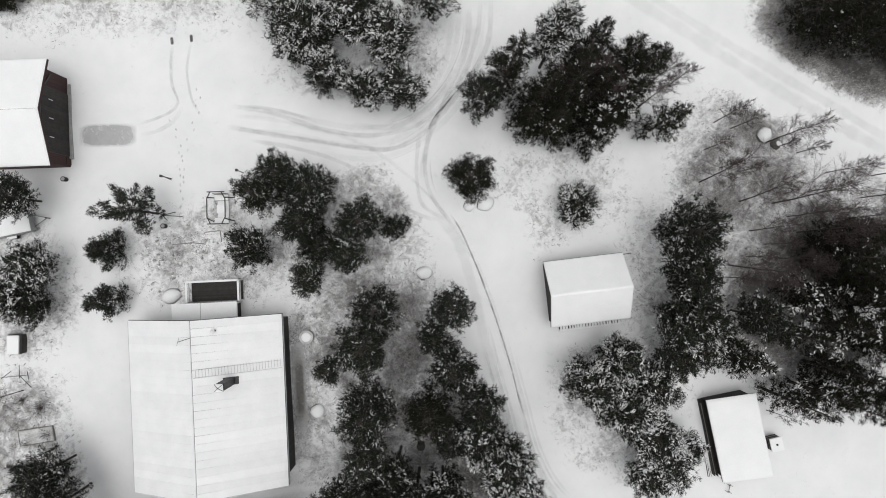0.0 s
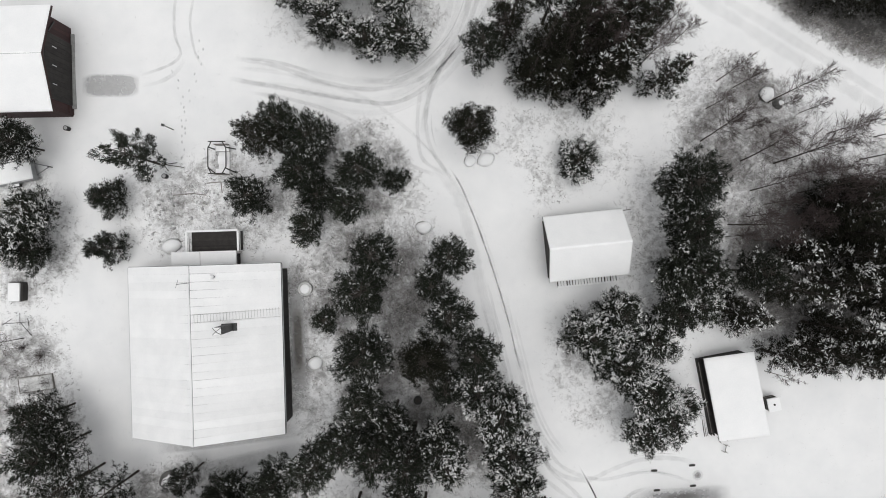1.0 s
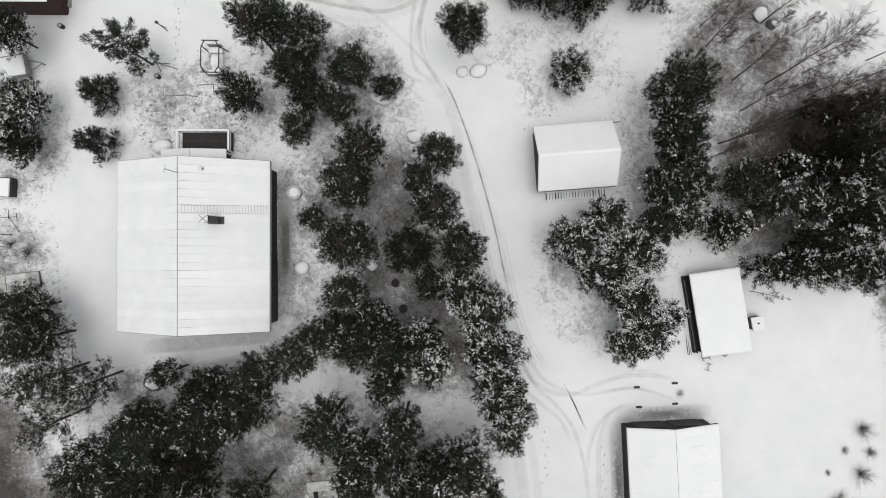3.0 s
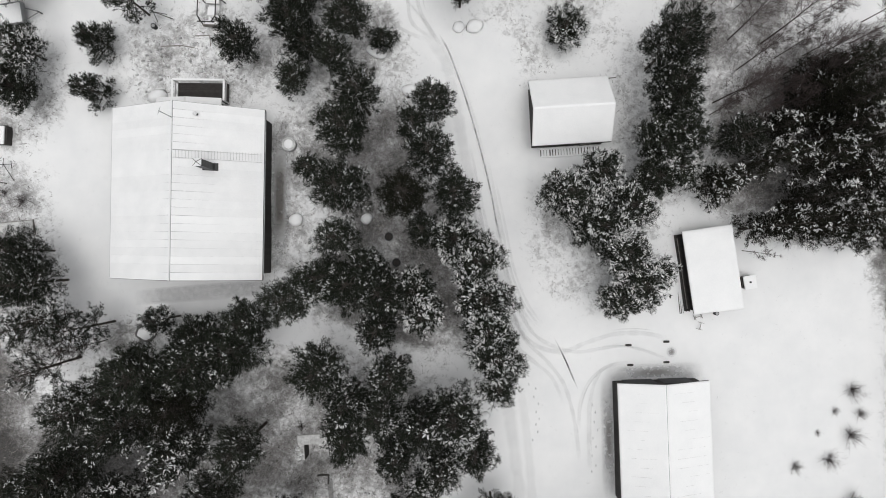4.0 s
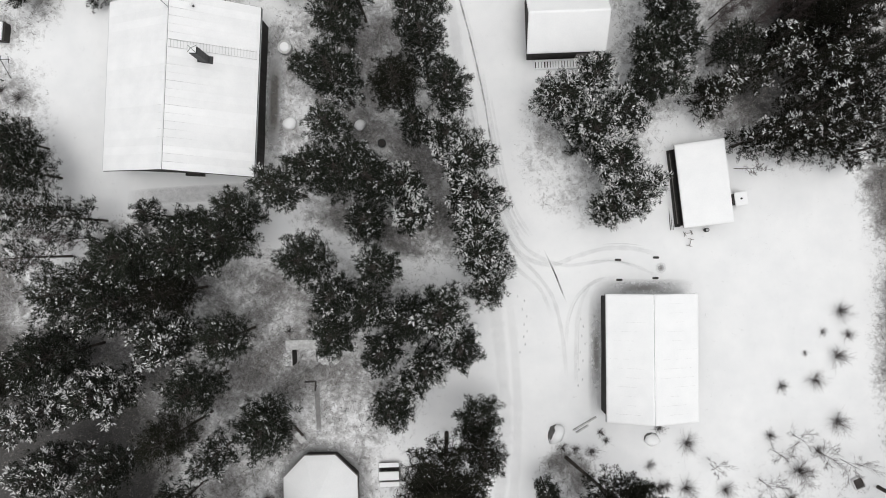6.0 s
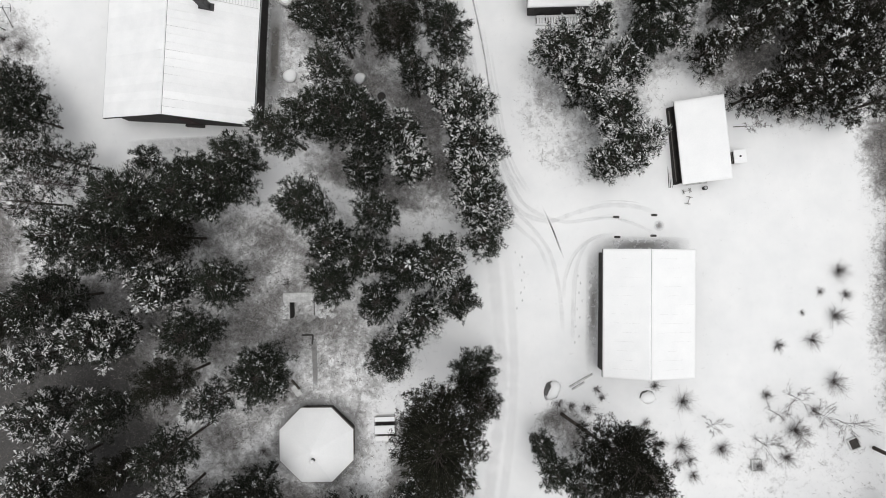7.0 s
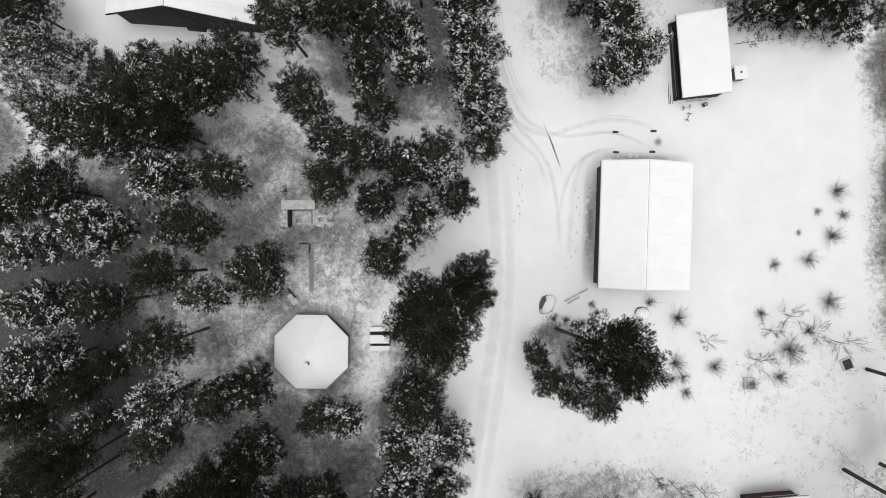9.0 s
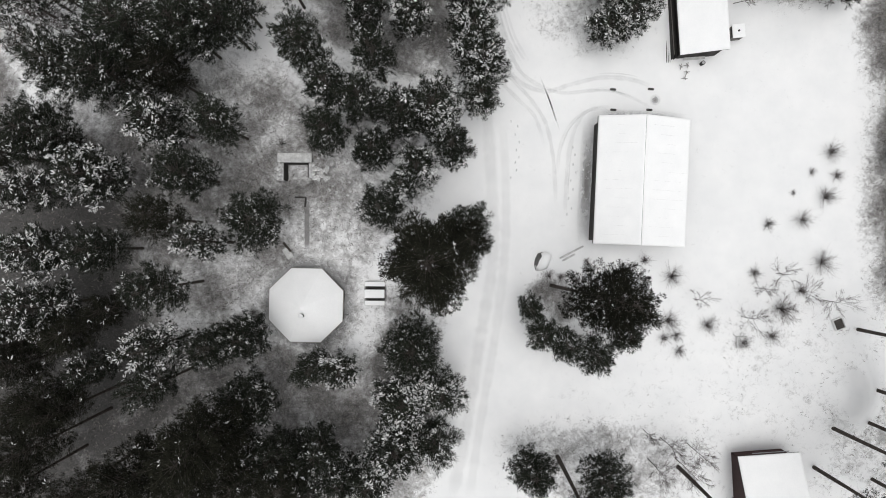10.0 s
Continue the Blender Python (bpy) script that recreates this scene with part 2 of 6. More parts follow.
# soft patches of thin cover: centre, half sizes, strength; above 1 paints wood shade
THIN_OR_SHADE = [(-19, 1.5, 9, 4.5, 0.52), (-8, 3, 7, 5, 0.6), (-36, -1, 5, 6, 0.5), (-38, -18, 7, 12, 0.6), (-6, -7, 6, 7, 0.82), (-3, -18, 8, 9, 0.85),
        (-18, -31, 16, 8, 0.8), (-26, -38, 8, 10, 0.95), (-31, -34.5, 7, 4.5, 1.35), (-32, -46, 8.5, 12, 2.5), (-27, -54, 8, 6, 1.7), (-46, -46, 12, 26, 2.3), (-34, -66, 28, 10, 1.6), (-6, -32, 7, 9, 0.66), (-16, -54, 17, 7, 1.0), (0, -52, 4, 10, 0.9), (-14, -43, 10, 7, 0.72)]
# (26, -53) adds specks and also greys the southern snow for lens falloff
THIN_OR_SHADE2 = [(10, 4, 7, 6, 0.34), (26, 5, 6, 7, 0.74), (38, 17.5, 9, 6.5, 1.5), (32, -6, 9, 8, 1.2), (19, -5, 5, 9, 0.45), (14, -14, 6, 8, 0.46), (35, -47, 10, 8, 0.23), (30, -51, 12, 6, 0.18),
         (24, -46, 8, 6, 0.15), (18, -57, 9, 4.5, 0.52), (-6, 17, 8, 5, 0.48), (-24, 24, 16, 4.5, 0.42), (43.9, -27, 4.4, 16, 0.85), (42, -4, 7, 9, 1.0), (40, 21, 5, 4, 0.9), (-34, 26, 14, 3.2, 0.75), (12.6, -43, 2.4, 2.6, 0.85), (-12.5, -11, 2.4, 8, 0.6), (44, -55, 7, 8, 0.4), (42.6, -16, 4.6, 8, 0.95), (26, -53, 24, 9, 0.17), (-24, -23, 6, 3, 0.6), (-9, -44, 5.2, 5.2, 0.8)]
OPEN = [(-29, -12, 3.2, 9), (-26, 14, 9, 6), (30, -28, 6, 11), (12, -4, 4, 5), (4, 0, 3.5, 4), (13, -32, 4, 8), (9, -48, 6, 6), (40.8, -49.5, 1.6, 3.0)]


def thinness(x, y):
    """How far heather and grass show, 0 to about 1; higher values paint the wood's shade."""
    x, y = np.asarray(x, float), np.asarray(y, float)
    d = np.zeros(np.shape(x))
    for cx, cy, a, b, s in THIN_OR_SHADE + THIN_OR_SHADE2:
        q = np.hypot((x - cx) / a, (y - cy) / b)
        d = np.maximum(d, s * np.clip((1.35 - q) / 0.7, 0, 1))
    for cx, cy, a, b in OPEN:
        q = np.hypot((x - cx) / a, (y - cy) / b)
        d = d * (1 - 0.85 * np.clip((1.15 - q) / 0.45, 0, 1))
    for pts, w in ROADS:
        d = d * np.clip((near_line(x, y, pts) - w * 0.8) / (w * 0.5), 0, 1)
    # a little-used lane through the wood
    d = d * (0.5 + 0.5 * np.clip((near_line(x, y, [(-16, -20.6), (-12.9, -21.6), (-7.2, -22.5), (-2.4, -24.5), (4.1, -25.6)]) - 0.7) / 0.7, 0, 1))
    d = d * (1 + 0.3 * np.sin(0.8 * x + 1.3 * np.sin(0.5 * y)) * np.sin(0.9 * y + np.sin(0.7 * x)))
    return np.maximum(d, 0.06)


def axis_steps(lo, hi, step):
    """Even steps over the place, growing steps out to the horizon."""
    out, k = [], step
    while (out[-1] if out else 0) < 900:
        k *= 1.5
        out.append((out[-1] if out else 0) + k)
    inner = np.arange(lo, hi + step / 2, step)
    return np.concatenate((lo - np.array(out[::-1]), inner, hi + np.array(out)))


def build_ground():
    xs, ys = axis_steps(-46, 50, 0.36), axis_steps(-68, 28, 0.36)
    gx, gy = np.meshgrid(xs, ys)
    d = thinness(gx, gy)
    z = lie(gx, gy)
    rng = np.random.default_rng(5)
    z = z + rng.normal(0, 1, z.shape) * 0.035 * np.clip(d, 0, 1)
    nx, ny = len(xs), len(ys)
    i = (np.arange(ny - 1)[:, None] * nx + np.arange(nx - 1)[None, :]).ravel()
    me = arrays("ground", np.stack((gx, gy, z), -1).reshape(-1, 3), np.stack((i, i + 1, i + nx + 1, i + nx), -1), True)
    me.attributes.new("undergrowth_shade", "FLOAT", "POINT").data.foreach_set("value", d.astype(np.float32).ravel())
    return tagged(link("ground", me, SNOW_GROUND), "snow-covered ground with heather and grass showing through, wood shade painted near-black", "ground", kind="structure")


build_ground()


def smooth_line(pts, step=0.4):
    """A curve through the points at even steps."""
    p = np.array(pts, float)
    p = np.vstack((2 * p[0] - p[1], p, 2 * p[-1] - p[-2]))
    out = []
    for a, b, c, d in zip(p, p[1:], p[2:], p[3:]):
        n = max(2, int(np.hypot(*(c - b)) / step))
        for t in np.linspace(0, 1, n, endpoint=False):
            out.append(0.5 * (2 * b + (c - a) * t + (2 * a - 5 * b + 4 * c - d) * t * t + (3 * b - 3 * c + d - a) * t ** 3))
    out.append(p[-2])
    return np.array(out)


TRACKS = [0]


def ribbon(c, width, press, seed):
    """A thin ribbon of pressed snow along a line, fading at its edges and ends: points, faces and pressure."""
    rng = np.random.default_rng(seed)
    t = np.gradient(c, axis=0)
    t /= np.linalg.norm(t, axis=1)[:, None]
    side = np.stack((-t[:, 1], t[:, 0]), -1)
    across = np.array([-1.0, -0.5, 0.5, 1.0])
    w = width * (0.75 + 0.35 * rng.random(len(c)))
    p = c[:, None, :] + side[:, None, :] * across[None, :, None] * w[:, None, None] * 0.75
    z = lie(p[..., 0], p[..., 1]) + 0.012 + 0.0008 * TRACKS[0] + 0.0002 * (seed % 7)
    end = np.clip(np.minimum(np.arange(len(c)), np.arange(len(c))[::-1]) / 4, 0, 1)
    a = np.array([0, 0.46, 0.46, 0])[None, :] * (end * press * (0.7 + 0.6 * rng.random(len(c))))[:, None]
    i = (np.arange(len(c) - 1)[:, None] * 4 + np.arange(3)[None, :]).ravel()
    return np.concatenate((p, z[..., None]), -1).reshape(-1, 3), np.stack((i, i + 4, i + 5, i + 1), -1), a.ravel()


def track(width, press, pts):
    """A wheel's track: a broad pressed ribbon with the fine ridges of the tread beside it."""
    TRACKS[0] += 1
    c = smooth_line(pts)
    press = press * 0.85 if press < 1 else press
    rng = np.random.default_rng(TRACKS[0])
    t = np.gradient(c, axis=0)
    t /= np.linalg.norm(t, axis=1)[:, None]
    side = np.stack((-t[:, 1], t[:, 0]), -1)
    sets = [ribbon(c, width, press, TRACKS[0] * 10)]
    if press < 1 and 0.25 <= width < 0.6:
        for k in range(1):
            lo, hi = sorted(rng.integers(0, len(c), 2))
            if hi - lo > 8:
                sets.append(ribbon((c + side * (rng.uniform(-1.6, 1.6) * width))[lo:hi], 0.09, press * 1.25, TRACKS[0] * 10 + k + 1))
    v, f, a, n = [], [], [], 0
    for pv, pf, pa in sets:
        v.append(pv), f.append(pf + n), a.append(pa)
        n += len(pv)
    me = arrays("tyre_track", np.vstack(v), np.vstack(f), True)
    me.attributes.new("press", "FLOAT", "POINT").data.foreach_set("value", np.concatenate(a).astype(np.float32))
    tagged(link("tyre_track", me, PRESSED_OR_SHADE), "grey tyre track pressed into the snow", "tyre track", "tyre tracks", "structure")


def footprints(*lines):
    """Trails of footprints, too many and too small to tell apart."""
    rng = np.random.default_rng(21)
    v, f, a = [], [], []
    for pts in lines:
        c = smooth_line(pts, 0.62)
        t = np.gradient(c, axis=0)
        t /= np.linalg.norm(t, axis=1)[:, None]
        for i, (p, d) in enumerate(zip(c, t)):
            s = np.array([-d[1], d[0]])
            p = p + s * (0.12 if i % 2 else -0.12) + rng.normal(0, 0.06, 2)
            ring = [p] + [p + d * 0.19 * math.cos(k) + s * 0.1 * math.sin(k) for k in np.arange(8) * math.pi / 4]
            n = len(v)
            v += [(q[0], q[1], high(q[0], q[1]) + 0.045) for q in ring]
            a += [rng.uniform(0.3, 0.6)] + [0.0] * 8
            f += [(n, n + 1 + k, n + 1 + (k + 1) % 8) for k in range(8)]
    me = arrays("footprints", np.array(v), np.array(f), True)
    me.attributes.new("press", "FLOAT", "POINT").data.foreach_set("value", np.array(a, np.float32))
    tagged(link("footprints", me, PRESSED_OR_SHADE), "trails of footprints in the snow", "footprints", kind="stuff")


track(0.35, 0.41, [(4.5, 21.2), (4.0, 18.4), (2.6, 15.1), (0.5, 12.4), (-2.1, 10.9), (-5.9, 10.4), (-10.2, 11.4), (-13.9, 12.9), (-17.2, 13.7)])
track(0.40, 0.49, [(5.4, 21.2), (4.9, 17.8), (3.5, 15.1), (1.4, 12.8), (-0.1, 11.2), (-1.0, 9.1), (-1.7, 6.3)])
track(0.50, 0.33, [(3.5, 20.8), (3.0, 17.5), (1.3, 14.3), (-1.5, 11.8), (-4.0, 11.0), (-7.3, 11.4)])
track(0.30, 0.2, [(-17.2, 12.9), (-13.0, 12.1), (-9.2, 10.9), (-6.0, 9.5), (-2.8, 6.8), (-0.6, 4.3), (1.1, 1.8)])
track(0.35, 0.66, [(-17.7, 12.0), (-14.5, 11.2), (-10.2, 10.2), (-6.5, 9.4), (-3.6, 9.2), (-0.6, 10.8), (1.6, 14.2)])
track(0.30, 0.49, [(-15.9, 10.7), (-12.2, 9.8), (-8.5, 8.4), (-5.7, 6.6), (-3.0, 4.0), (-0.7, 2.8)])
track(0.30, 0.41, [(-1.4, 10.6), (-1.9, 8.2), (-2.0, 5.8), (-1.6, 4.1), (0.2, 2.8)])
track(0.30, 0.41, [(-0.4, 11.0), (-1.2, 8.2), (-1.0, 5.3), (0.7, 2.3)])
track(0.22, 0.66, [(-25.2, 12.7), (-23.9, 13.0), (-22.4, 13.5), (-21.6, 14.3), (-22.0, 15.8), (-22.0, 17.8), (-21.7, 19.4)])
track(0.30, 0.41, [(-25.2, 11.8), (-23.7, 12.0), (-22.2, 12.7), (-21.2, 13.9)])
track(0.20, 0.49, [(-20.1, 19.5), (-20.5, 18.1), (-20.7, 16.7), (-20.4, 14.3), (-19.6, 12.8)])
track(0.25, 0.57, [(-16.7, 13.6), (-14.8, 13.4), (-12.5, 12.8), (-10.1, 11.9)])
track(0.40, 0.25, [(0.7, 2.7), (2.2, -0.3), (3.5, -4.2), (4.3, -7.7), (5.1, -11.2), (5.6, -14.1), (6.1, -17.1), (6.9, -19.7), (8.0, -21.8)])
track(0.80, 0.26, [(-0.7, 3.8), (1.1, 0.8), (2.0, -2.7), (2.5, -6.1), (3.2, -9.5), (3.9, -13.5), (4.4, -17.0), (5.4, -20.1)])
track(0.35, 0.40, [(5.8, -19.0), (6.8, -21.4), (8.3, -23.4), (10.8, -24.2), (13.2, -23.4), (15.7, -22.7), (18.2, -22.7), (20.2, -23.2)])
track(0.30, 0.36, [(6.3, -19.5), (7.6, -22.9), (9.5, -24.9), (11.0, -26.9), (11.8, -29.4), (12.2, -31.9), (12.4, -34.1)])
track(0.30, 0.40, [(7.1, -20.4), (8.8, -22.9), (11.8, -24.2), (14.7, -23.9), (16.7, -23.5)])
track(0.30, 0.32, [(16.9, -25.2), (15.2, -25.4), (14.0, -26.4), (13.3, -28.9), (13.2, -31.9), (13.3, -34.9)])
track(0.30, 0.32, [(5.3, -20.4), (6.3, -22.9), (8.3, -24.9), (10.0, -26.4), (11.1, -28.9)])
track(0.25, 0.40, [(20.3, -25.1), (18.2, -24.2), (16.2, -23.8), (14.2, -24.0)])
track(0.30, 0.32, [(16.7, -25.3), (14.8, -25.6), (13.3, -26.9), (12.5, -28.9), (12.3, -31.4)])
track(0.11, 1.90, [(10.35, -23.1), (11.2, -24.9), (11.9, -26.6), (12.3, -27.5)])
track(0.13, 1.35, [(0.6, 3.3), (1.4, 1.8), (2.2, -0.4), (2.8, -2.2), (3.6, -5.0), (4.3, -7.7), (4.9, -10.4), (5.3, -12.7), (5.7, -14.6)])
track(0.90, 0.25, [(5.7, -25.4), (6.5, -31.3), (7.2, -38.7), (6.5, -46.4), (5.8, -54.1), (4.9, -60.9)])
track(0.70, 0.20, [(7.3, -27.3), (7.9, -32.7), (8.2, -38.7), (7.8, -46.3), (7.0, -54.0), (6.4, -60.9)])
DRIVE = smooth_line([(-1.5, 6.2), (-0.3, 4.2), (1.1, 1.5), (2.5, -2.4), (3.4, -6.0), (4.1, -9.6), (4.9, -13.6), (5.6, -17.2), (6.8, -20.4), (8.3, -22.6)], 1.5)
for off, press, lo, hi in ((-1.25, 0.3, 10, 19), (-0.95, 0.42, 9, 21), (-0.62, 0.3, 11, 20), (0.3, 0.34, 8, 21), (0.62, 0.46, 10, 21), (0.85, 0.3, 11, 21), (1.15, 0.4, 9, 21), (1.45, 0.28, 11, 20)):
    c = DRIVE[lo:hi]
    t = np.gradient(c, axis=0)
    t /= np.linalg.norm(t, axis=1)[:, None]
    track(0.2, press * 0.62, [tuple(p) for p in c + np.stack((t[:, 1], -t[:, 0]), -1) * off])
TURN = smooth_line([(-16.5, 11.9), (-12.6, 11.4), (-8.8, 10.4), (-5.4, 9.9), (-2.4, 10.9), (0.4, 13.0), (2.2, 16.0), (3.2, 20.5)], 1.6)
for off, press, lo, hi in ((-1.1, 0.3, 0, 16), (-0.5, 0.36, 2, 18), (0.4, 0.4, 0, 17), (0.9, 0.3, 5, 18), (1.5, 0.3, 3, 15)):
    c = TURN[lo:hi]
    t = np.gradient(c, axis=0)
    t /= np.linalg.norm(t, axis=1)[:, None]
    track(0.45, press * 0.6, [tuple(p) for p in c + np.stack((t[:, 1], -t[:, 0]), -1) * off])
track(0.90, 0.25, [(16.1, 21.4), (23.5, 16.1), (30.5, 11.1), (38.5, 5.9)])
track(0.70, 0.25, [(18.0, 21.3), (25.4, 16.0), (32.5, 11.2), (38.5, 7.1)])
footprints([(-19.9, 15.2), (-20.1, 13.3), (-20.9, 11.0), (-21.7, 8.7), (-21.9, 4.0)], [(-22.4, 12.8), (-21.7, 10.6), (-21.8, 7.3)],
           [(13.7, -28.9), (13.8, -31.9), (13.6, -34.9)], [(8.3, -26.9), (8.8, -29.4), (8.5, -31.9)], [(-15.1, 8.2), (-16.6, 7.4), (-17.4, 5.5)])


# ---- roofs and buildings ----
def blanket(length, width, thick, seed, nx=24, ny=16, rough=0.012):
    """A layer of snow of that size, lying in x and y from the corner, with rounded edges."""
    rng = np.random.default_rng(seed)
    u = 0.5 - 0.5 * np.cos(np.linspace(0, np.pi, nx))
    v = 0.5 - 0.5 * np.cos(np.linspace(0, np.pi, ny))
    gx, gy = np.meshgrid(u * length, v * width)
    edge = np.minimum(np.minimum(gx, length - gx), np.minimum(gy, width - gy))
    z = thick * np.sqrt(np.clip(edge / 0.035 + 0.15, 0, 1)) + rough * rng.normal(size=gx.shape) * (edge > 0.1)
    i = (np.arange(ny - 1)[:, None] * nx + np.arange(nx - 1)[None, :]).ravel()
    return arrays("snow_cover", np.stack((gx, gy, z), -1).reshape(-1, 3), np.stack((i, i + 1, i + nx + 1, i + nx), -1), True)


def slope_pose(side, length, run, rise, top):
    """From a sheet's own plane (x along the ridge, y down the slope) to the building: side 1 falls to +y, -1 to -y."""
    ang = math.atan2(rise, run)
    c, q = math.cos(ang), math.sin(ang)
    return Matrix(((1, 0, 0, -length / 2), (0, side * c, side * q, 0), (0, -q, c, top), (0, 0, 0, 1)))


def moved(me, m):
    """The mesh with its points moved; a mirrored one has its faces turned."""
    me.transform(m)
    if m.determinant() < 0:
        me.flip_normals()
    me.update()
    return me


def as_mesh(bm):
    me = bpy.data.meshes.new("piece")
    bmesh.ops.recalc_face_normals(bm, faces=bm.faces)
    bm.to_mesh(me)
    bm.free()
    return me


def boards(parent, wall_from, wall_to, low, tops, thick, material, width=0.3):
    """Upright cladding boards along a wall, each with its own top."""
    a, b = Vector(wall_from), Vector(wall_to)
    d = b - a
    n = max(1, round(d.length / width))
    turn = math.atan2(d.y, d.x)
    for i in range(n):
        s = (i + 0.5) / n
        p = a.lerp(b, s)
        bm = bmesh.new()
        block(bm, -d.length / n / 2 + 0.008, 0, low, d.length / n / 2 - 0.008, thick, tops(s) , None)
        ob = link("board", bm, material, parent)
        ob.matrix_basis = pose(p.x, p.y, 0, 0, 0, math.degrees(turn))


def gable_building(name, label, x, y, turn, length, width, eave, ridge, floor, over_gable, over_eave, wood, snow=0.12, gap=0.0, panels=0, clad=(), off=0.0, ribs=0):
    """A building under a saddle roof whose ridge runs along its own x. eave, ridge, floor: heights of the place."""
    top = root(name, x, y, floor, turn, label, "building")
    ze, zr = eave - floor, ridge - floor
    rise = zr - ze
    tv = 0.1 / math.cos(math.atan2(rise, width / 2))
    drop = (0.03 if panels else snow * 0.9)
    # roof decks and what covers them
    for side in (1, -1):
        run = width / 2 - side * off
        slant, edge = math.hypot(run, rise), side * width / 2
        deck = prism([(off, zr - drop - 0.03), (edge, ze - drop - 0.03), (edge, ze - drop - tv - 0.03), (off, zr - drop - tv - 0.03)], "x", -length / 2, length / 2)
        slope = part("roof_slope", deck, BLACK_SHEET, top, "dark roof underlay")
        m = Matrix.Translation((0, off, 0)) @ slope_pose(side, length, run, rise, zr)
        if panels:
            step = length / panels
            rng = np.random.default_rng(3 + side)
            for i in range(panels):
                g = (0.006 + 0.017 * rng.random()) * (1.0 if side < 0 else 0.8)
                top_y, close = (0.07, rng.uniform(0.3, 0.65)) if side < 0 else (0.05, rng.uniform(0.12, 0.3))
                bm = prism([(i * step + g, top_y), ((i + 1) * step, top_y), ((i + 1) * step, slant), (i * step + 0.002, slant), (i * step + 0.002, slant * close)], "z", -0.03, 0.0)
                block(bm, (i + 1) * step - 0.03, 0.2, 0.0, (i + 1) * step - 0.005, slant, 0.006)
                part("roof_sheet", moved(as_mesh(bm), m), DUSTED, slope)
        else:
            me = moved(blanket(length + 0.09, slant - gap + 0.04, snow, 11 + side), m @ Matrix.Translation((-0.045, gap, -snow)))
            part("snow_cover", me, SNOW, slope, "smooth snow on the roof")
            rng = np.random.default_rng(17 + side)
            for i in range(1, ribs):
                x, a, b = i * length / ribs, rng.uniform(0.12, 0.5) * slant, rng.uniform(0.55, 0.97) * slant
                part("sheet_rib", moved(as_mesh(boxed(x, a, -0.02, x + 0.006, b, 0.008)), m), OLD_SNOW, slope)
        part("eave_board", boxed(-length / 2, edge - side * 0.03, ze - drop - 0.22, length / 2, edge + side * 0.012, ze - drop - 0.02), wood, top)
        for end in (-1, 1):
            bargeboard = prism([(off, zr - drop - 0.02), (edge, ze - drop - 0.02), (edge, ze - drop - 0.22), (off, zr - drop - 0.22)], "x", end * length / 2, end * (length / 2 + 0.03))
            part("bargeboard", bargeboard, wood, top)
    if panels:
        part("ridge_cap", prism([(off - 0.035, zr - 0.02), (off + 0.02, zr + 0.03), (off + 0.12, zr - 0.02), (off + 0.02, zr - 0.03)], "x", -length / 2, length / 2), DUSTED, top, "snow-dusted ridge capping")
    # walls
    hx, hy = length / 2 - over_gable, width / 2 - over_eave
    under = lambda yy: zr - drop - tv - 0.05 - rise * abs(yy - off) / (width / 2 - math.copysign(off, yy))
    for side in (1, -1):
        part("wall", boxed(-hx, side * hy, -0.6, hx, side * (hy - 0.16), under(side * hy)), wood, top)
        part("gable_wall", prism([(-hy, -0.6), (hy, -0.6), (hy, under(hy)), (off, under(off)), (-hy, under(-hy))], "x", side * hx, side * (hx - 0.16)), wood, top)
    for which in clad:
        if which in ("east", "west"):
            s = 1 if which == "east" else -1
            boards(top, (s * hx, -s * hy, 0), (s * hx, s * hy, 0), -0.3, lambda k: under((2 * k - 1) * hy) - 0.01, -0.025, wood)
        else:
            s = 1 if which == "north" else -1
            boards(top, (s * hx, s * hy, 0), (-s * hx, s * hy, 0), -0.3, lambda k: under(hy) - 0.01, -0.025, wood)
    return top, hx, hy, under


def shed_roof_building(name, label, x, y, turn, length, width, z_low, z_high, floor, over, wood, seed):
    """A shed under a lean-to roof: its own x runs down the slope from the high side to the low side at -x."""
    top = root(name, x, y, floor, turn, label, "building")
    lo, hi = z_low - floor, z_high - floor
    deck = prism([(-width / 2, lo - 0.14), (width / 2, hi - 0.14), (width / 2, hi - 0.24), (-width / 2, lo - 0.24)], "y", -length / 2, length / 2)
    slope = part("roof_slope", deck, DARK_WOOD, top)
    ang = math.atan2(hi - lo, width)
    me = blanket(width / math.cos(ang) + 0.04, length + 0.04, 0.14, seed)
    part("snow_cover", moved(me, Matrix.Translation((-width / 2 - 0.02, -length / 2 - 0.02, lo - 0.14)) @ Matrix.Rotation(-ang, 4, "Y")), SNOW, slope, "smooth snow on the roof")
    hx, hy = width / 2 - over, length / 2 - over
    zt = lambda xx: lo - 0.26 + (hi - lo) * (xx + width / 2) / width
    part("wall", boxed(-hx, -hy, -0.6, -hx + 0.12, hy, zt(-hx)), wood, top)
    part("wall", boxed(hx - 0.12, -hy, -0.6, hx, hy, zt(hx - 0.12)), wood, top)
    for s in (-1, 1):
        part("side_wall", prism([(-hx, -0.6), (hx, -0.6), (hx, zt(hx)), (-hx, zt(-hx))], "y", s * hy, s * (hy - 0.12)), wood, top)
    return top, hx, hy, zt


# main house
house, hx, hy, under = gable_building("main_house", "large dark-walled house under a ribbed sheet roof dusted with snow", -19.6, -10.46, 88.4, 13.56, 12.2, 3.95, 6.5, 1.15, 0.5, 0.3, DARK_WOOD, panels=22, clad=("south", "west"), off=0.08)


def inside(top, x, y, z):
    """A place of the world in a thing's own coordinates."""
    return top.matrix_basis.inverted() @ Vector((x, y, z))


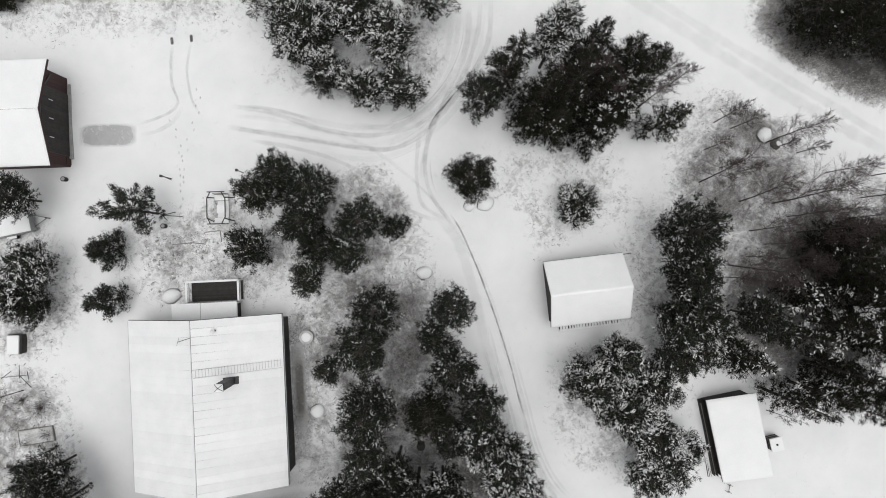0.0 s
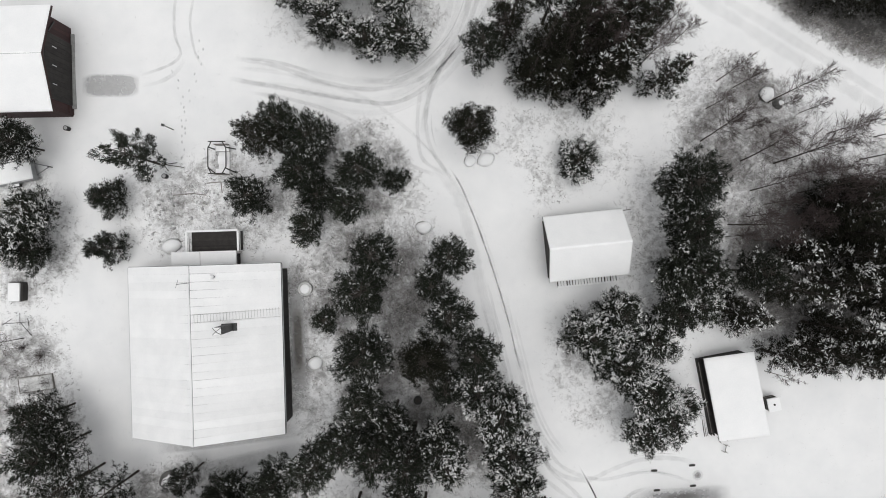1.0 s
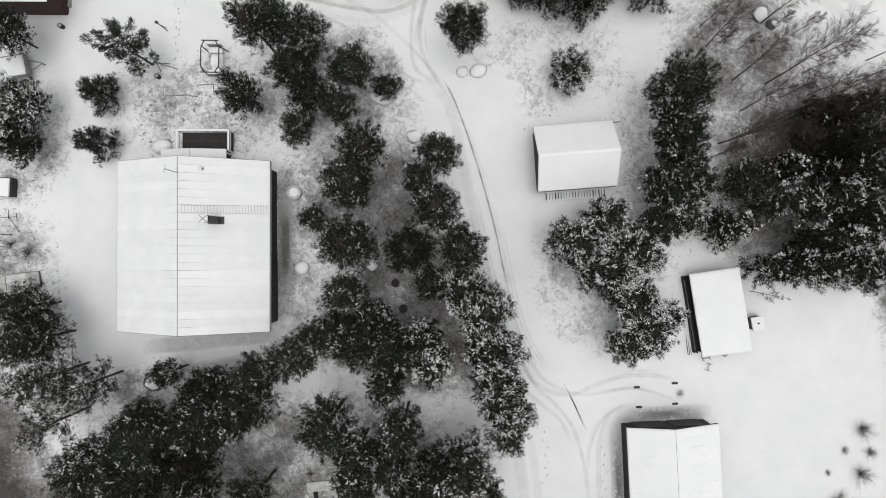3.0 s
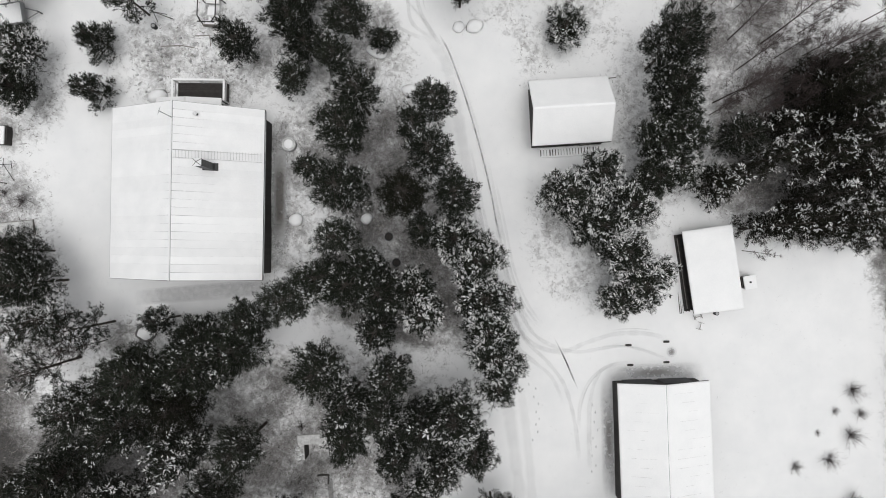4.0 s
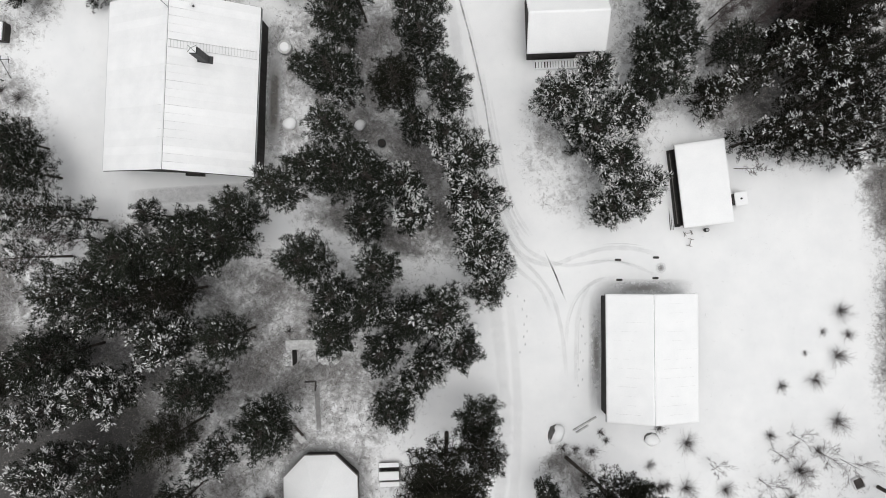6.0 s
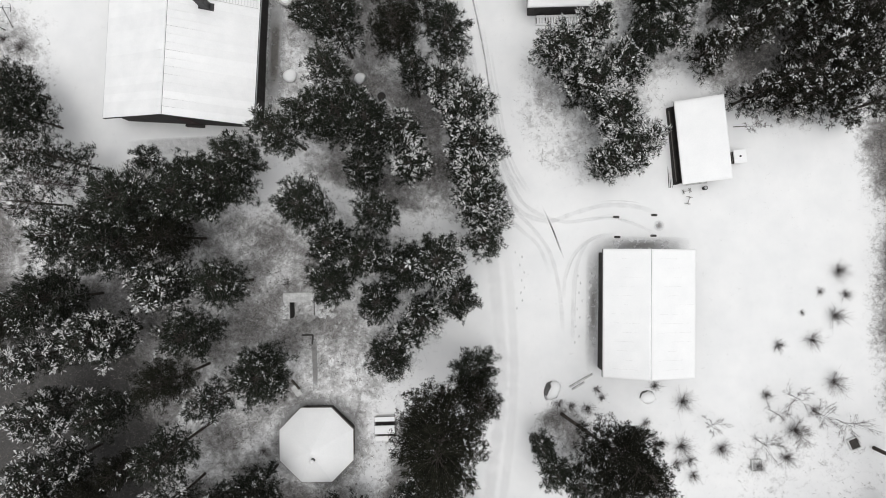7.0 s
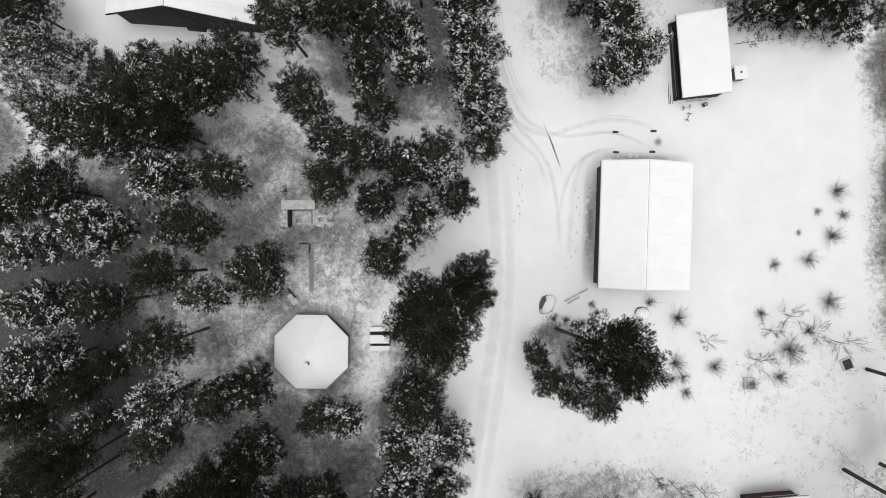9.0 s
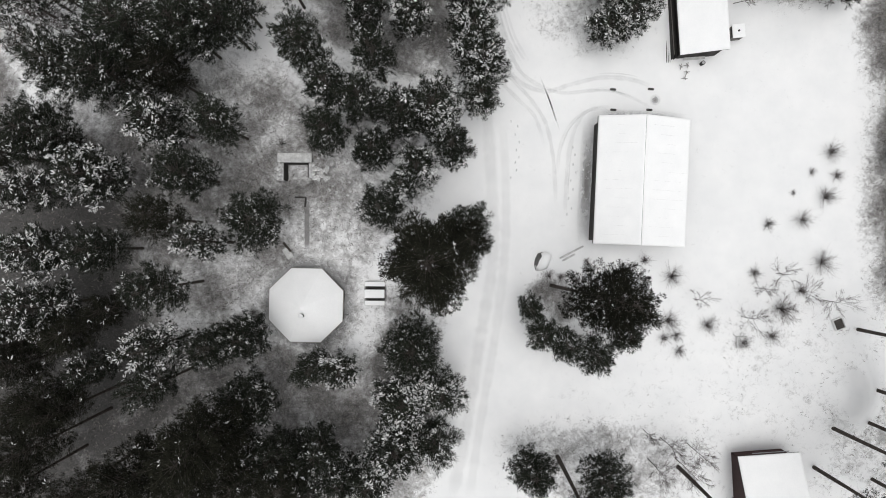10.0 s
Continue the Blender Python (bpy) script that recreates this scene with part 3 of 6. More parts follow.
def house_fittings():
    """Chimney, vent, mast, ladder, porch and doors of the main house."""
    slope_z = lambda x: 6.5 - abs(x + 19.68) * 0.415
    # chimney
    c = inside(house, -17.1, -8.55, 0)
    base, head = slope_z(-16.7) - 1.15 - 0.2, 7.45 - 1.15
    stack = part("chimney", boxed(c.x - 0.26, c.y - 0.3, base, c.x + 0.26, c.y + 0.3, head, 0.015), BLACK_SHEET, house, "tall sheet-clad black chimney")
    for k in range(1, 5):
        z = base + (head - base) * k / 5
        part("sheet_seam", boxed(c.x - 0.27, c.y - 0.31, z, c.x + 0.27, c.y + 0.31, z + 0.03), BLACK_SHEET, stack)
    cap = bmesh.new()
    corners = [cap.verts.new((c.x + a * 0.28, c.y + b * 0.31, head + 0.24)) for a, b in ((-1, -1), (1, -1), (1, 1), (-1, 1))]
    tip = cap.verts.new((c.x, c.y, head + 0.44))
    for i in range(4):
        cap.faces.new((corners[i], corners[(i + 1) % 4], tip))
    cap.faces.new(corners[::-1])
    part("rain_cap", cap, SNOW, stack, "hipped cap under snow")
    for a, b in ((-1, -1), (1, -1), (1, 1), (-1, 1)):
        part("cap_leg", rods(((c.x + a * 0.18, c.y + b * 0.24, head - 0.05), (c.x + a * 0.18, c.y + b * 0.24, head + 0.26), 0.02)), BLACK_SHEET, stack)
        part("cap_hip", rods(((c.x + a * 0.26, c.y + b * 0.32, head + 0.245), (c.x, c.y, head + 0.45), 0.02)), BLACK_SHEET, stack)
    part("flashing", prism([(c.y - 0.55, slope_z(-16.55) - 1.13), (c.y + 0.5, slope_z(-17.6) - 1.13), (c.y + 0.5, slope_z(-17.6) - 1.1), (c.y - 0.55, slope_z(-16.55) - 1.1)], "x", c.x - 0.3, c.x + 0.3), BLACK_SHEET, stack)
    # vent pipe and mast
    v = inside(house, -17.9, -4.6, 0)
    zb = slope_z(-17.9) - 1.15
    pipe = part("vent_pipe", rods(((v.x, v.y, zb - 0.1), (v.x, v.y, zb + 0.45), 0.09), sides=12), BLACK_SHEET, house)
    hood = bmesh.new()
    rod(hood, (v.x, v.y, zb + 0.45), (v.x, v.y, zb + 0.6), 0.17, 0.06, 12)
    part("hood", hood, SNOW, pipe, "snow-capped hood")
    a = inside(house, -19.5, -4.95, 0)
    mast = part("antenna_mast", rods(((a.x, a.y, 4.9), (a.x, a.y, 7.3), 0.03)), STEEL, house)
    part("antenna_arm", rods(((a.x - 0.25, a.y + 0.1, 7.2), (a.x + 0.3, a.y - 0.1, 7.25), 0.015)), STEEL, mast)
    # roof ladder down the east slope
    ladder = part("roof_ladder", as_mesh(rods(*[((inside(house, -19.45, y, slope_z(-19.45) + 0.09)), (inside(house, -13.55, y - 0.12, slope_z(-13.55) + 0.09)), 0.016) for y in (-7.35, -7.95)])), OLD_SNOW, house, "steel roof ladder dusted with snow")
    for i in range(28):
        x = -19.3 + i * 0.21
        part("rung", rods((inside(house, x, -7.35, slope_z(x) + 0.09), inside(house, x, -7.98, slope_z(x) + 0.09), 0.013)), OLD_SNOW, ladder)
    # gutters
    for s in (1, -1):
        part("gutter", rods(((-6.7, s * 6.14, 2.66), (6.7, s * 6.14, 2.66), 0.055), sides=8), STEEL, house)
    # north porch under a small saddle roof
    p0 = inside(house, -19.85, -2.6, 0)
    p1 = inside(house, -19.85, -4.6, 0)
    for s, w in ((1, 2.5), (-1, 2.75)):
        outline = [(p0.y, 2.42), (p0.y + s * w, 2.05), (p0.y + s * w, 1.97), (p0.y, 2.32)]
        roof = part("porch_roof", prism(outline, "x", p1.x, p0.x), GREY_WOOD, house)
        for k in range(1):
            y0, y1 = p0.y + s * 0.02, p0.y + s * w
            z0, z1 = 2.44, 2.07
            part("porch_sheet", prism([(y0, z0), (y1, z1), (y1, z1 - 0.03), (y0, z0 - 0.03)], "x", p1.x, p0.x + 0.03), DUSTED, roof)
        part("porch_fascia", boxed(p1.x, p0.y + s * w, 1.9, p0.x, p0.y + s * (w + 0.03), 2.07), WHITE_PAINT, house)
        part("porch_post", boxed(p0.x - 0.2, p0.y + s * (w - 0.25) - 0.06, -0.4, p0.x - 0.08, p0.y + s * (w - 0.25) + 0.06, 2.02), WHITE_PAINT, house)
    part("porch_wall", boxed(p1.x, p0.y - 2.4, -0.4, p0.x - 0.1, p0.y + 2.2, 1.95), DARK_WOOD, house)
    # raised terrace with railing north of the porch
    t0, t1 = inside(house, -21.35, -0.85, 0), inside(house, -17.15, -2.65, 0)
    xa, xb, ya, yb = min(t0.x, t1.x), max(t0.x, t1.x), min(t0.y, t1.y), max(t0.y, t1.y)
    deck = part("terrace_deck", boxed(xa, ya, 0.3, xb, yb, 0.42), DARK_WOOD, house, "wet dark terrace deck with a pale rail")
    n = 13
    for i in range(n):
        x = xa + (xb - xa) * (i + 0.5) / n
        w = 0.02 if i % 4 == 1 else 0.06
        part("deck_board", boxed(x - w, ya + 0.03, 0.42, x + w, yb - 0.03, 0.455), DARK_WOOD, deck)
    for i, j in (((xa, ya), (xb, ya)), ((xb, ya), (xb, yb)), ((xb, yb), (xa, yb))):
        part("terrace_rail", beam((*i, 1.42), (*j, 1.42), 0.16, 0.05), SNOW, deck, "handrail under snow")
        part("terrace_rail", beam((*i, 0.95), (*j, 0.95), 0.05, 0.1), WHITE_PAINT, deck)
    for q in ((xa, ya), (xb, ya), (xb, yb), (xa, yb), (xb, (ya + yb) / 2)):
        part("terrace_post", boxed(q[0] - 0.05, q[1] - 0.05, -0.5, q[0] + 0.05, q[1] + 0.05, 1.4), WHITE_PAINT, deck)
    # south gable: door, step and windows
    s = -hx - 0.03
    door = part("door", boxed(s - 0.05, -0.5, 0.05, s, 0.45, 2.1, 0.01), RED_WOOD, house, "dark red plank door")
    part("door_handle", rods(((s - 0.09, -0.38, 1.05), (s - 0.09, -0.26, 1.05), 0.012)), STEEL, door)
    part("door_step", boxed(s - 0.25, -0.8, -0.5, s, 0.75, 0.0, 0.02), DARK_WOOD, house, "dark wooden door step")



house_fittings()

# barn in the north-west
barn, hx, hy, under = gable_building("barn", "dark red barn with a broad dark door under a snowy roof", -36.3, 13.45, -2.0, 12.2, 8.34, 4.77, 5.95, 1.2, 0.75, 0.45, RED_WOOD, snow=0.12, gap=0.03, clad=("east", "south"))


def barn_fittings():
    s = hx + 0.03
    door = part("sliding_door", boxed(s, -2.9, 0.05, s + 0.07, 2.3, 3.35), BLACK_SHEET, barn, "broad black sliding door")
    for i in range(13):
        y = -2.86 + i * 0.396
        part("door_plank", boxed(s + 0.07, y, 0.08, s + 0.095, y + 0.37, 3.32), DARK_WOOD, door)
    for y in (-1.7, -0.2, 1.3):
        part("door_slot", boxed(s + 0.095, y - 0.02, 2.0, s + 0.11, y + 0.05, 2.5), WHITE_PAINT, door, "pale narrow slot")
    part("door_rail", boxed(s, -3.6, 3.4, s + 0.12, 3.4, 3.52), BLACK_SHEET, barn)
    part("brace", beam((s + 0.08, 2.35, 2.9), (s + 0.08, 3.4, 2.2), 0.08, 0.1), BLACK_SHEET, barn)
    part("door_sill", boxed(s + 0.02, -3.1, -0.1, s + 0.3, 3.2, 0.14, 0.02), CONCRETE, barn, "snow-edged concrete sill")
    part("base_board", boxed(s, -3.6, -0.1, s + 0.05, -2.95, 0.5), RED_WOOD, barn)


barn_fittings()

# guest cabin by the drive
cabin, hx, hy, under = gable_building("cabin", "small dark cabin under a smooth snowy roof", 11.33, -3.87, 2.7, 6.5, 5.42, 2.15, 3.9, -0.1, 0.25, 0.25, DARK_WOOD, snow=0.16, clad=("west", "south"))


def cabin_fittings():
    s = -hy - 0.03
    door = part("door", boxed(1.1, s - 0.05, 0.05, 1.95, s, 1.85), GREY_WOOD, cabin)
    part("door_handle", rods(((1.8, s - 0.08, 0.95), (1.8, s - 0.08, 1.07), 0.012)), STEEL, door)
    part("ridge_pole", rods(((hx - 0.3, 2.52, 2.0), (hx + 1.0, 2.57, 2.05), 0.035)), BARK, cabin)


cabin_fittings()


def slatted_walk(x, y, turn, length, depth):
    """A low slatted walkway along a wall, its slats dusted with snow."""
    z = high(x, y)
    top = root("slatted_walkway", x, y, z, turn, "snow-dusted slatted wooden walkway along the cabin wall", "walkway")
    for yy in (0.06, depth - 0.06):
        part("bearer", boxed(0, yy - 0.06, -0.1, length, yy + 0.06, 0.3, 0.01), SNOW, top, "bearer under snow")
    n = int(length / 0.24)
    rng = random.Random(8)
    for i in range(n):
        a = length * i / n
        part("slat", boxed(a + rng.uniform(0.03, 0.11), rng.uniform(0, 0.12), 0.3, a + length / n, depth, 0.36, 0.012), SNOW, top)
    part("underside", boxed(0.02, 0.1, 0.0, length - 0.02, depth - 0.1, 0.12), SOIL, top)


slatted_walk(9.2, -7.38, 2.7, 5.2, 0.8)

# woodshed under a lean-to roof
woodshed, hx, hy, zt = shed_roof_building("woodshed", "woodshed with dark walls under a snowy lean-to roof", 23.26, -17.16, 7.5, 7.02, 3.88, 1.03, 1.72, -0.85, 0.22, DARK_WOOD, 31)


def woodshed_fittings():
    rng = random.Random(4)
    for i in range(5):
        part("stacked_board", boxed(-hx - 0.36 + 0.06 * i, -hy - 0.1 + 0.25 * (i % 3), 0.0, -hx - 0.32 + 0.06 * i, hy - 0.3 * (i % 2), 0.7 + 0.06 * i), GREY_WOOD if i == 1 else DARK_WOOD, woodshed)
    for k in range(3):
        part("long_pole", rods(((-hx - 0.45 - 0.14 * k, -hy - 0.3, 0.1), (-hx - 0.3 - 0.12 * k, hy - 0.4, 0.14 + 0.06 * k), 0.045)), BARK, woodshed)
    for i in range(7):
        x = -hx + 0.1 + i * 0.42
        part("end_board", boxed(x, -hy - 0.03, -0.3, x + 0.38, -hy - 0.004, zt(x) - 0.03), DARK_WOOD, woodshed)
    part("south_shelf", boxed(-hx + 0.7, -hy - 0.26, 0.25, hx - 0.9, -hy - 0.03, 0.3), OLD_SNOW, woodshed)


woodshed_fittings()


def composter(x, y, turn):
    z = high(x, y)
    top = root("composter", x, y, z, turn, "dark slatted composter under a snowy lid with a black vent", "composter")
    body = part("body", boxed(-0.46, -0.46, -0.1, 0.46, 0.46, 0.92, 0.02), DARK_WOOD, top)
    for k in range(5):
        part("slat", boxed(-0.49, -0.49, 0.06 + k * 0.17, 0.49, 0.49, 0.17 + k * 0.17), GREY_WOOD if k % 2 else DARK_WOOD, body)
    lid = part("lid", boxed(-0.54, -0.58, 0.93, 0.54, 0.58, 1.06, 0.04), SNOW, top, "snow-covered lid")
    part("vent", rods(((0, 0, 1.04), (0, 0, 1.12), 0.085), sides=12), RUBBER, lid)


composter(26.9, -18.3, 8.6)


def sawhorse(x, y, turn):
    top = root("sawhorse", x, y, high(x, y), turn, "old wooden sawhorse half sunk in snow", "sawhorse")
    for s in (-0.3, 0.3):
        part("leg", beam((s, -0.25, -0.05), (s, 0.18, 0.4), 0.035, 0.035), GREY_WOOD, top)
        part("leg", beam((s, 0.25, -0.05), (s, -0.18, 0.4), 0.035, 0.035), GREY_WOOD, top)
    part("stretcher", beam((-0.3, 0.0, 0.22), (0.3, 0.0, 0.22), 0.04, 0.05), GREY_WOOD, top)


sawhorse(22.75, -21.3, 15)
sawhorse(22.95, -22.1, 75)

# garage
garage, hx, hy, under = gable_building("garage", "long dark garage under a smooth snowy saddle roof", 19.05, -31.83, 91.2, 10.68, 7.68, 1.52, 2.58, -1.0, 0.3, 0.25, DARK_WOOD, snow=0.14, gap=0.035, clad=("north", "west", "east"), off=0.18, ribs=14)


def garage_fittings():
    s = hx + 0.03
    for y in (-2.9, 0.2):
        d = part("garage_door", boxed(s, y, -0.05, s + 0.05, y + 2.6, 1.9), BLACK_SHEET, garage, "black garage door")
        for k in range(4):
            part("door_panel", boxed(s + 0.05, y + 0.06, 0.02 + k * 0.47, s + 0.065, y + 2.54, 0.45 + k * 0.47), BLACK_SHEET, d)



garage_fittings()

# shed in the south-east corner
shed, hx, hy, zt = shed_roof_building("garden_shed", "brown garden shed under a snowy lean-to roof", 32.2, -57.45, -82.3, 5.35, 6.0, 0.55, 2.3, -1.95, 0.42, RED_WOOD, 47)


def shed_fittings():
    part("wall_rack", rods(((-hx - 0.35, -1.3, 2.2), (-hx - 0.35, 1.9, 2.2), 0.04), ((-hx - 0.5, -1.3, 2.15), (-hx - 0.5, 1.9, 2.15), 0.04)), STEEL, shed, "steel rack with a snowy pipe")


def octagon(n, r, z, turn=math.pi / 8):
    return [(r * math.cos(turn + 2 * math.pi * i / n), r * math.sin(turn + 2 * math.pi * i / n), z) for i in range(n)]


def grill_hut(x, y, floor, radius, eave, peak, turn):
    """An eight-sided hut: wall panels, eight roof fields under snow and a smoke hood."""
    top = root("grill_hut", x, y, floor, turn, "eight-sided wooden grill hut under a snowy tent roof", "hut")
    ring, low = octagon(8, radius, eave), octagon(8, radius, eave - 0.12)
    wall_lo, wall_hi = octagon(8, radius - 0.16, -0.5), octagon(8, radius - 0.16, eave - 0.1)
    for i in range(8):
        j = (i + 1) % 8
        bm = bmesh.new()
        a, b, c, d, e, f = [bm.verts.new(p) for p in (ring[i], ring[j], (0, 0, peak), low[i], low[j], (0, 0, peak - 0.12))]
        bm.faces.new((a, b, c)), bm.faces.new((f, e, d)), bm.faces.new((d, e, b, a)), bm.faces.new((b, e, f, c)), bm.faces.new((a, c, f, d))
        field = part("roof_field", bm, GREY_WOOD, top)
        bm = bmesh.new()
        n, k = 10, 0.985
        rows = []
        p, q, t = Vector(ring[i]) * k, Vector(ring[j]) * k, Vector((0, 0, peak))
        p.z = q.z = eave
        for r in range(n + 1):
            u = r / n
            s, e2 = p.lerp(t, u), q.lerp(t, u)
            lift = 0.07 * min(1, (0.3 + u * 6) ** 0.5)
            rows.append([bm.verts.new(s.lerp(e2, v / 6) + Vector((0, 0, lift + 0.02 * math.sin(math.pi * v / 6)))) for v in range(7)] if r < n else [bm.verts.new(t + Vector((0, 0, 0.07)))])
        for r in range(n - 1):
            for v in range(6):
                bm.faces.new((rows[r][v], rows[r][v + 1], rows[r + 1][v + 1], rows[r + 1][v]))
        for v in range(6):
            bm.faces.new((rows[n - 1][v], rows[n - 1][v + 1], rows[n][0]))
        skirt = [bm.verts.new(p.lerp(q, v / 6) - Vector((0, 0, 0.02))) for v in range(7)]
        for v in range(6):
            bm.faces.new((skirt[v], skirt[v + 1], rows[0][v + 1], rows[0][v]))
        part("snow_cover", bm, SNOW, field)
        bm = bmesh.new()
        inner = [Vector((*(Vector(w).to_2d() * 0.96), w[2])) for w in (wall_lo[i], wall_lo[j], wall_hi[j], wall_hi[i])]
        vs = [bm.verts.new(w) for w in (wall_lo[i], wall_lo[j], wall_hi[j], wall_hi[i])] + [bm.verts.new(w) for w in inner]
        for f4 in ((0, 1, 2, 3), (7, 6, 5, 4), (0, 4, 5, 1), (1, 5, 6, 2), (2, 6, 7, 3), (3, 7, 4, 0)):
            bm.faces.new([vs[w] for w in f4])
        part("wall_panel", bm, DARK_WOOD, top)
    hood = bmesh.new()
    rod(hood, (0.1, -0.7, peak - 0.5), (0.1, -0.7, peak + 0.12), 0.17, 0.17, 12)
    chimney = part("smoke_pipe", hood, BLACK_SHEET, top, "short black smoke pipe")
    cap = bmesh.new()
    rod(cap, (0.1, -0.7, peak + 0.16), (0.1, -0.7, peak + 0.3), 0.2, 0.1, 12)
    part("pipe_cap", cap, SNOW, chimney, "snow-topped cap")


grill_hut(-8.87, -44.15, -1.95, 3.52, 1.98, 3.95, 2.3)
shed_fittings()


# ---- things in the yard ----
def lump(name, sx, sy, sz, seed, rough=0.25, detail=2):
    bm = bmesh.new()
    bmesh.ops.create_icosphere(bm, subdivisions=detail, radius=1)
    o = Vector((seed * 7.3, seed * 3.1, seed))
    for v in bm.verts:
        k = 1 + rough * (noise.noise(v.co * 1.1 + o) + 0.5 * noise.noise(v.co * 2.6 + o))
        v.co = Vector((v.co.x * sx, v.co.y * sy, v.co.z * sz)) * k
    for f in bm.faces:
        f.smooth = True
    return bm


BOULDERS = [0]


def boulder(x, y, sx, sy, sz, turn=0.0, label="granite boulder with a cap of snow", cover=1.0, slip=(0.04, -0.03)):
    BOULDERS[0] += 1
    k = BOULDERS[0]
    top = root("boulder", x, y, high(x, y), turn, label, "boulder", "boulders")
    part("rock", lump("rock", sx, sy, sz * 0.97, k), STONE, top)
    cap = lump("snow_cap", sx * cover * 1.03, sy * cover * 1.03, sz * 1.04, k)
    for v in cap.verts:
        v.co.z = max(v.co.z, sz * 0.06) + 0.05
        v.co.x += slip[0]
        v.co.y += slip[1]
    part("snow_cap", cap, SNOW, top, "cap of snow")


boulder(-2.0, -1.55, 0.68, 0.56, 0.45)
boulder(-4.75, 1.75, 1.0, 0.5, 0.45, -20)
boulder(2.25, 3.9, 0.5, 0.5, 0.35)
boulder(3.6, 3.95, 0.72, 0.58, 0.45, 15)
boulder(-23.2, -1.95, 0.85, 0.62, 0.6, 10, "granite boulder beside the house with a cap of snow")
boulder(27.85, 8.1, 0.68, 0.6, 0.6, 40, "tall granite boulder with a cap of snow", 1.02)
boulder(28.95, 7.3, 0.5, 0.5, 0.5, 0, "bare granite boulder beside a taller one", 0.75)
boulder(-11.8, -12.45, 0.62, 0.55, 0.4, 5)
boulder(-5.85, -12.4, 0.5, 0.48, 0.45)
boulder(11.5, -39.05, 0.66, 0.92, 0.75, -30, "pointed granite boulder thickly capped with snow", 1.02, (0.09, 0.02))
boulder(20.0, -39.4, 0.7, 0.55, 0.4, 0, "low stone by the garage under snow", 1.0, (0.04, -0.06))
boulder(3.9, -29.8, 0.7, 0.4, 0.35, 20, "low granite boulder at the edge of the wood")
boulder(-24.9, -21.9, 0.95, 0.85, 0.5, 20, "broad flat-topped granite boulder half under snow behind the house", 0.82)
boulder(-33.8, -16.0, 0.62, 0.75, 0.7, 0, "granite boulder with a dark bare flank beneath the pines", 0.8)
boulder(19.4, -2.4, 0.42, 0.42, 0.2, 0, "low round stone under snow")


def well(x, y):
    top = root("well", x, y, high(x, y), 0, "round concrete well ring with a snowy lid", "well")
    bm = bmesh.new()
    rod(bm, (0, 0, -0.2), (0, 0, 0.5), 0.55, 0.55, 24)
    part("ring", bm, CONCRETE, top)
    bm = bmesh.new()
    rod(bm, (0, 0, 0.5), (0, 0, 0.6), 0.6, 0.57, 24)
    lid = part("lid", bm, OLD_SNOW, top, "snow-dusted lid")
    bm = bmesh.new()
    rod(bm, (0, 0, 0.6), (0, 0, 0.67), 0.4, 0.34, 24)
    part("snow_cap", bm, SNOW, lid, "disc of snow")


well(-12.1, -6.15)


def garden_swing(x, y, turn):
    """Two facing benches hung in a frame of poles with slanting legs."""
    top = root("garden_swing", x, y, high(x, y), turn, "snowy garden swing with two facing benches in a pole frame", "garden swing")
    for s in (-1, 1):
        bench = part("bench", boxed(-0.58, s * 0.95 - 0.24, 0.42, 0.58, s * 0.95 + 0.24, 0.47), GREY_WOOD, top)
        part("seat_snow", boxed(-0.57, s * 0.95 - 0.23, 0.47, 0.57, s * 0.95 + 0.23, 0.56, 0.03), SNOW, bench, "layer of snow")
        part("backrest", boxed(-0.58, s * 1.24 - 0.03, 0.5, 0.58, s * 1.24 + 0.03, 1.0), GREY_WOOD, bench)
        part("top_bar", rods(((-0.7, s * 1.3, 1.75), (0.7, s * 1.3, 1.75), 0.045)), DARK_WOOD, top)
    part("footboard", boxed(-0.45, -0.7, 0.15, 0.45, 0.7, 0.2), SNOW, top)
    part("table", boxed(-0.35, -0.35, 0.62, 0.35, 0.35, 0.68, 0.02), SNOW, top, "snow-covered little table")
    part("table_leg", boxed(-0.05, -0.05, 0.2, 0.05, 0.05, 0.62), GREY_WOOD, top)
    for a in (-1, 1):
        part("side_bar", rods(((a * 0.74, -0.75, 1.7), (a * 0.74, 0.75, 1.7), 0.045)), DARK_WOOD, top)
        for b in (-1, 1):
            part("corner_bar", rods(((a * 0.74, b * 0.75, 1.7), (a * 0.45, b * 1.3, 1.75), 0.04)), DARK_WOOD, top)
            part("leg", rods(((a * 0.9, b * 1.0, -0.1), (a * 0.7, b * 0.85, 1.75), 0.05)), DARK_WOOD, top)
            part("hanger", rods(((a * 0.56, b * 0.95, 0.45), (a * 0.7, b * 0.8, 1.68), 0.015)), STEEL, top)


garden_swing(-18.35, 5.0, -3)


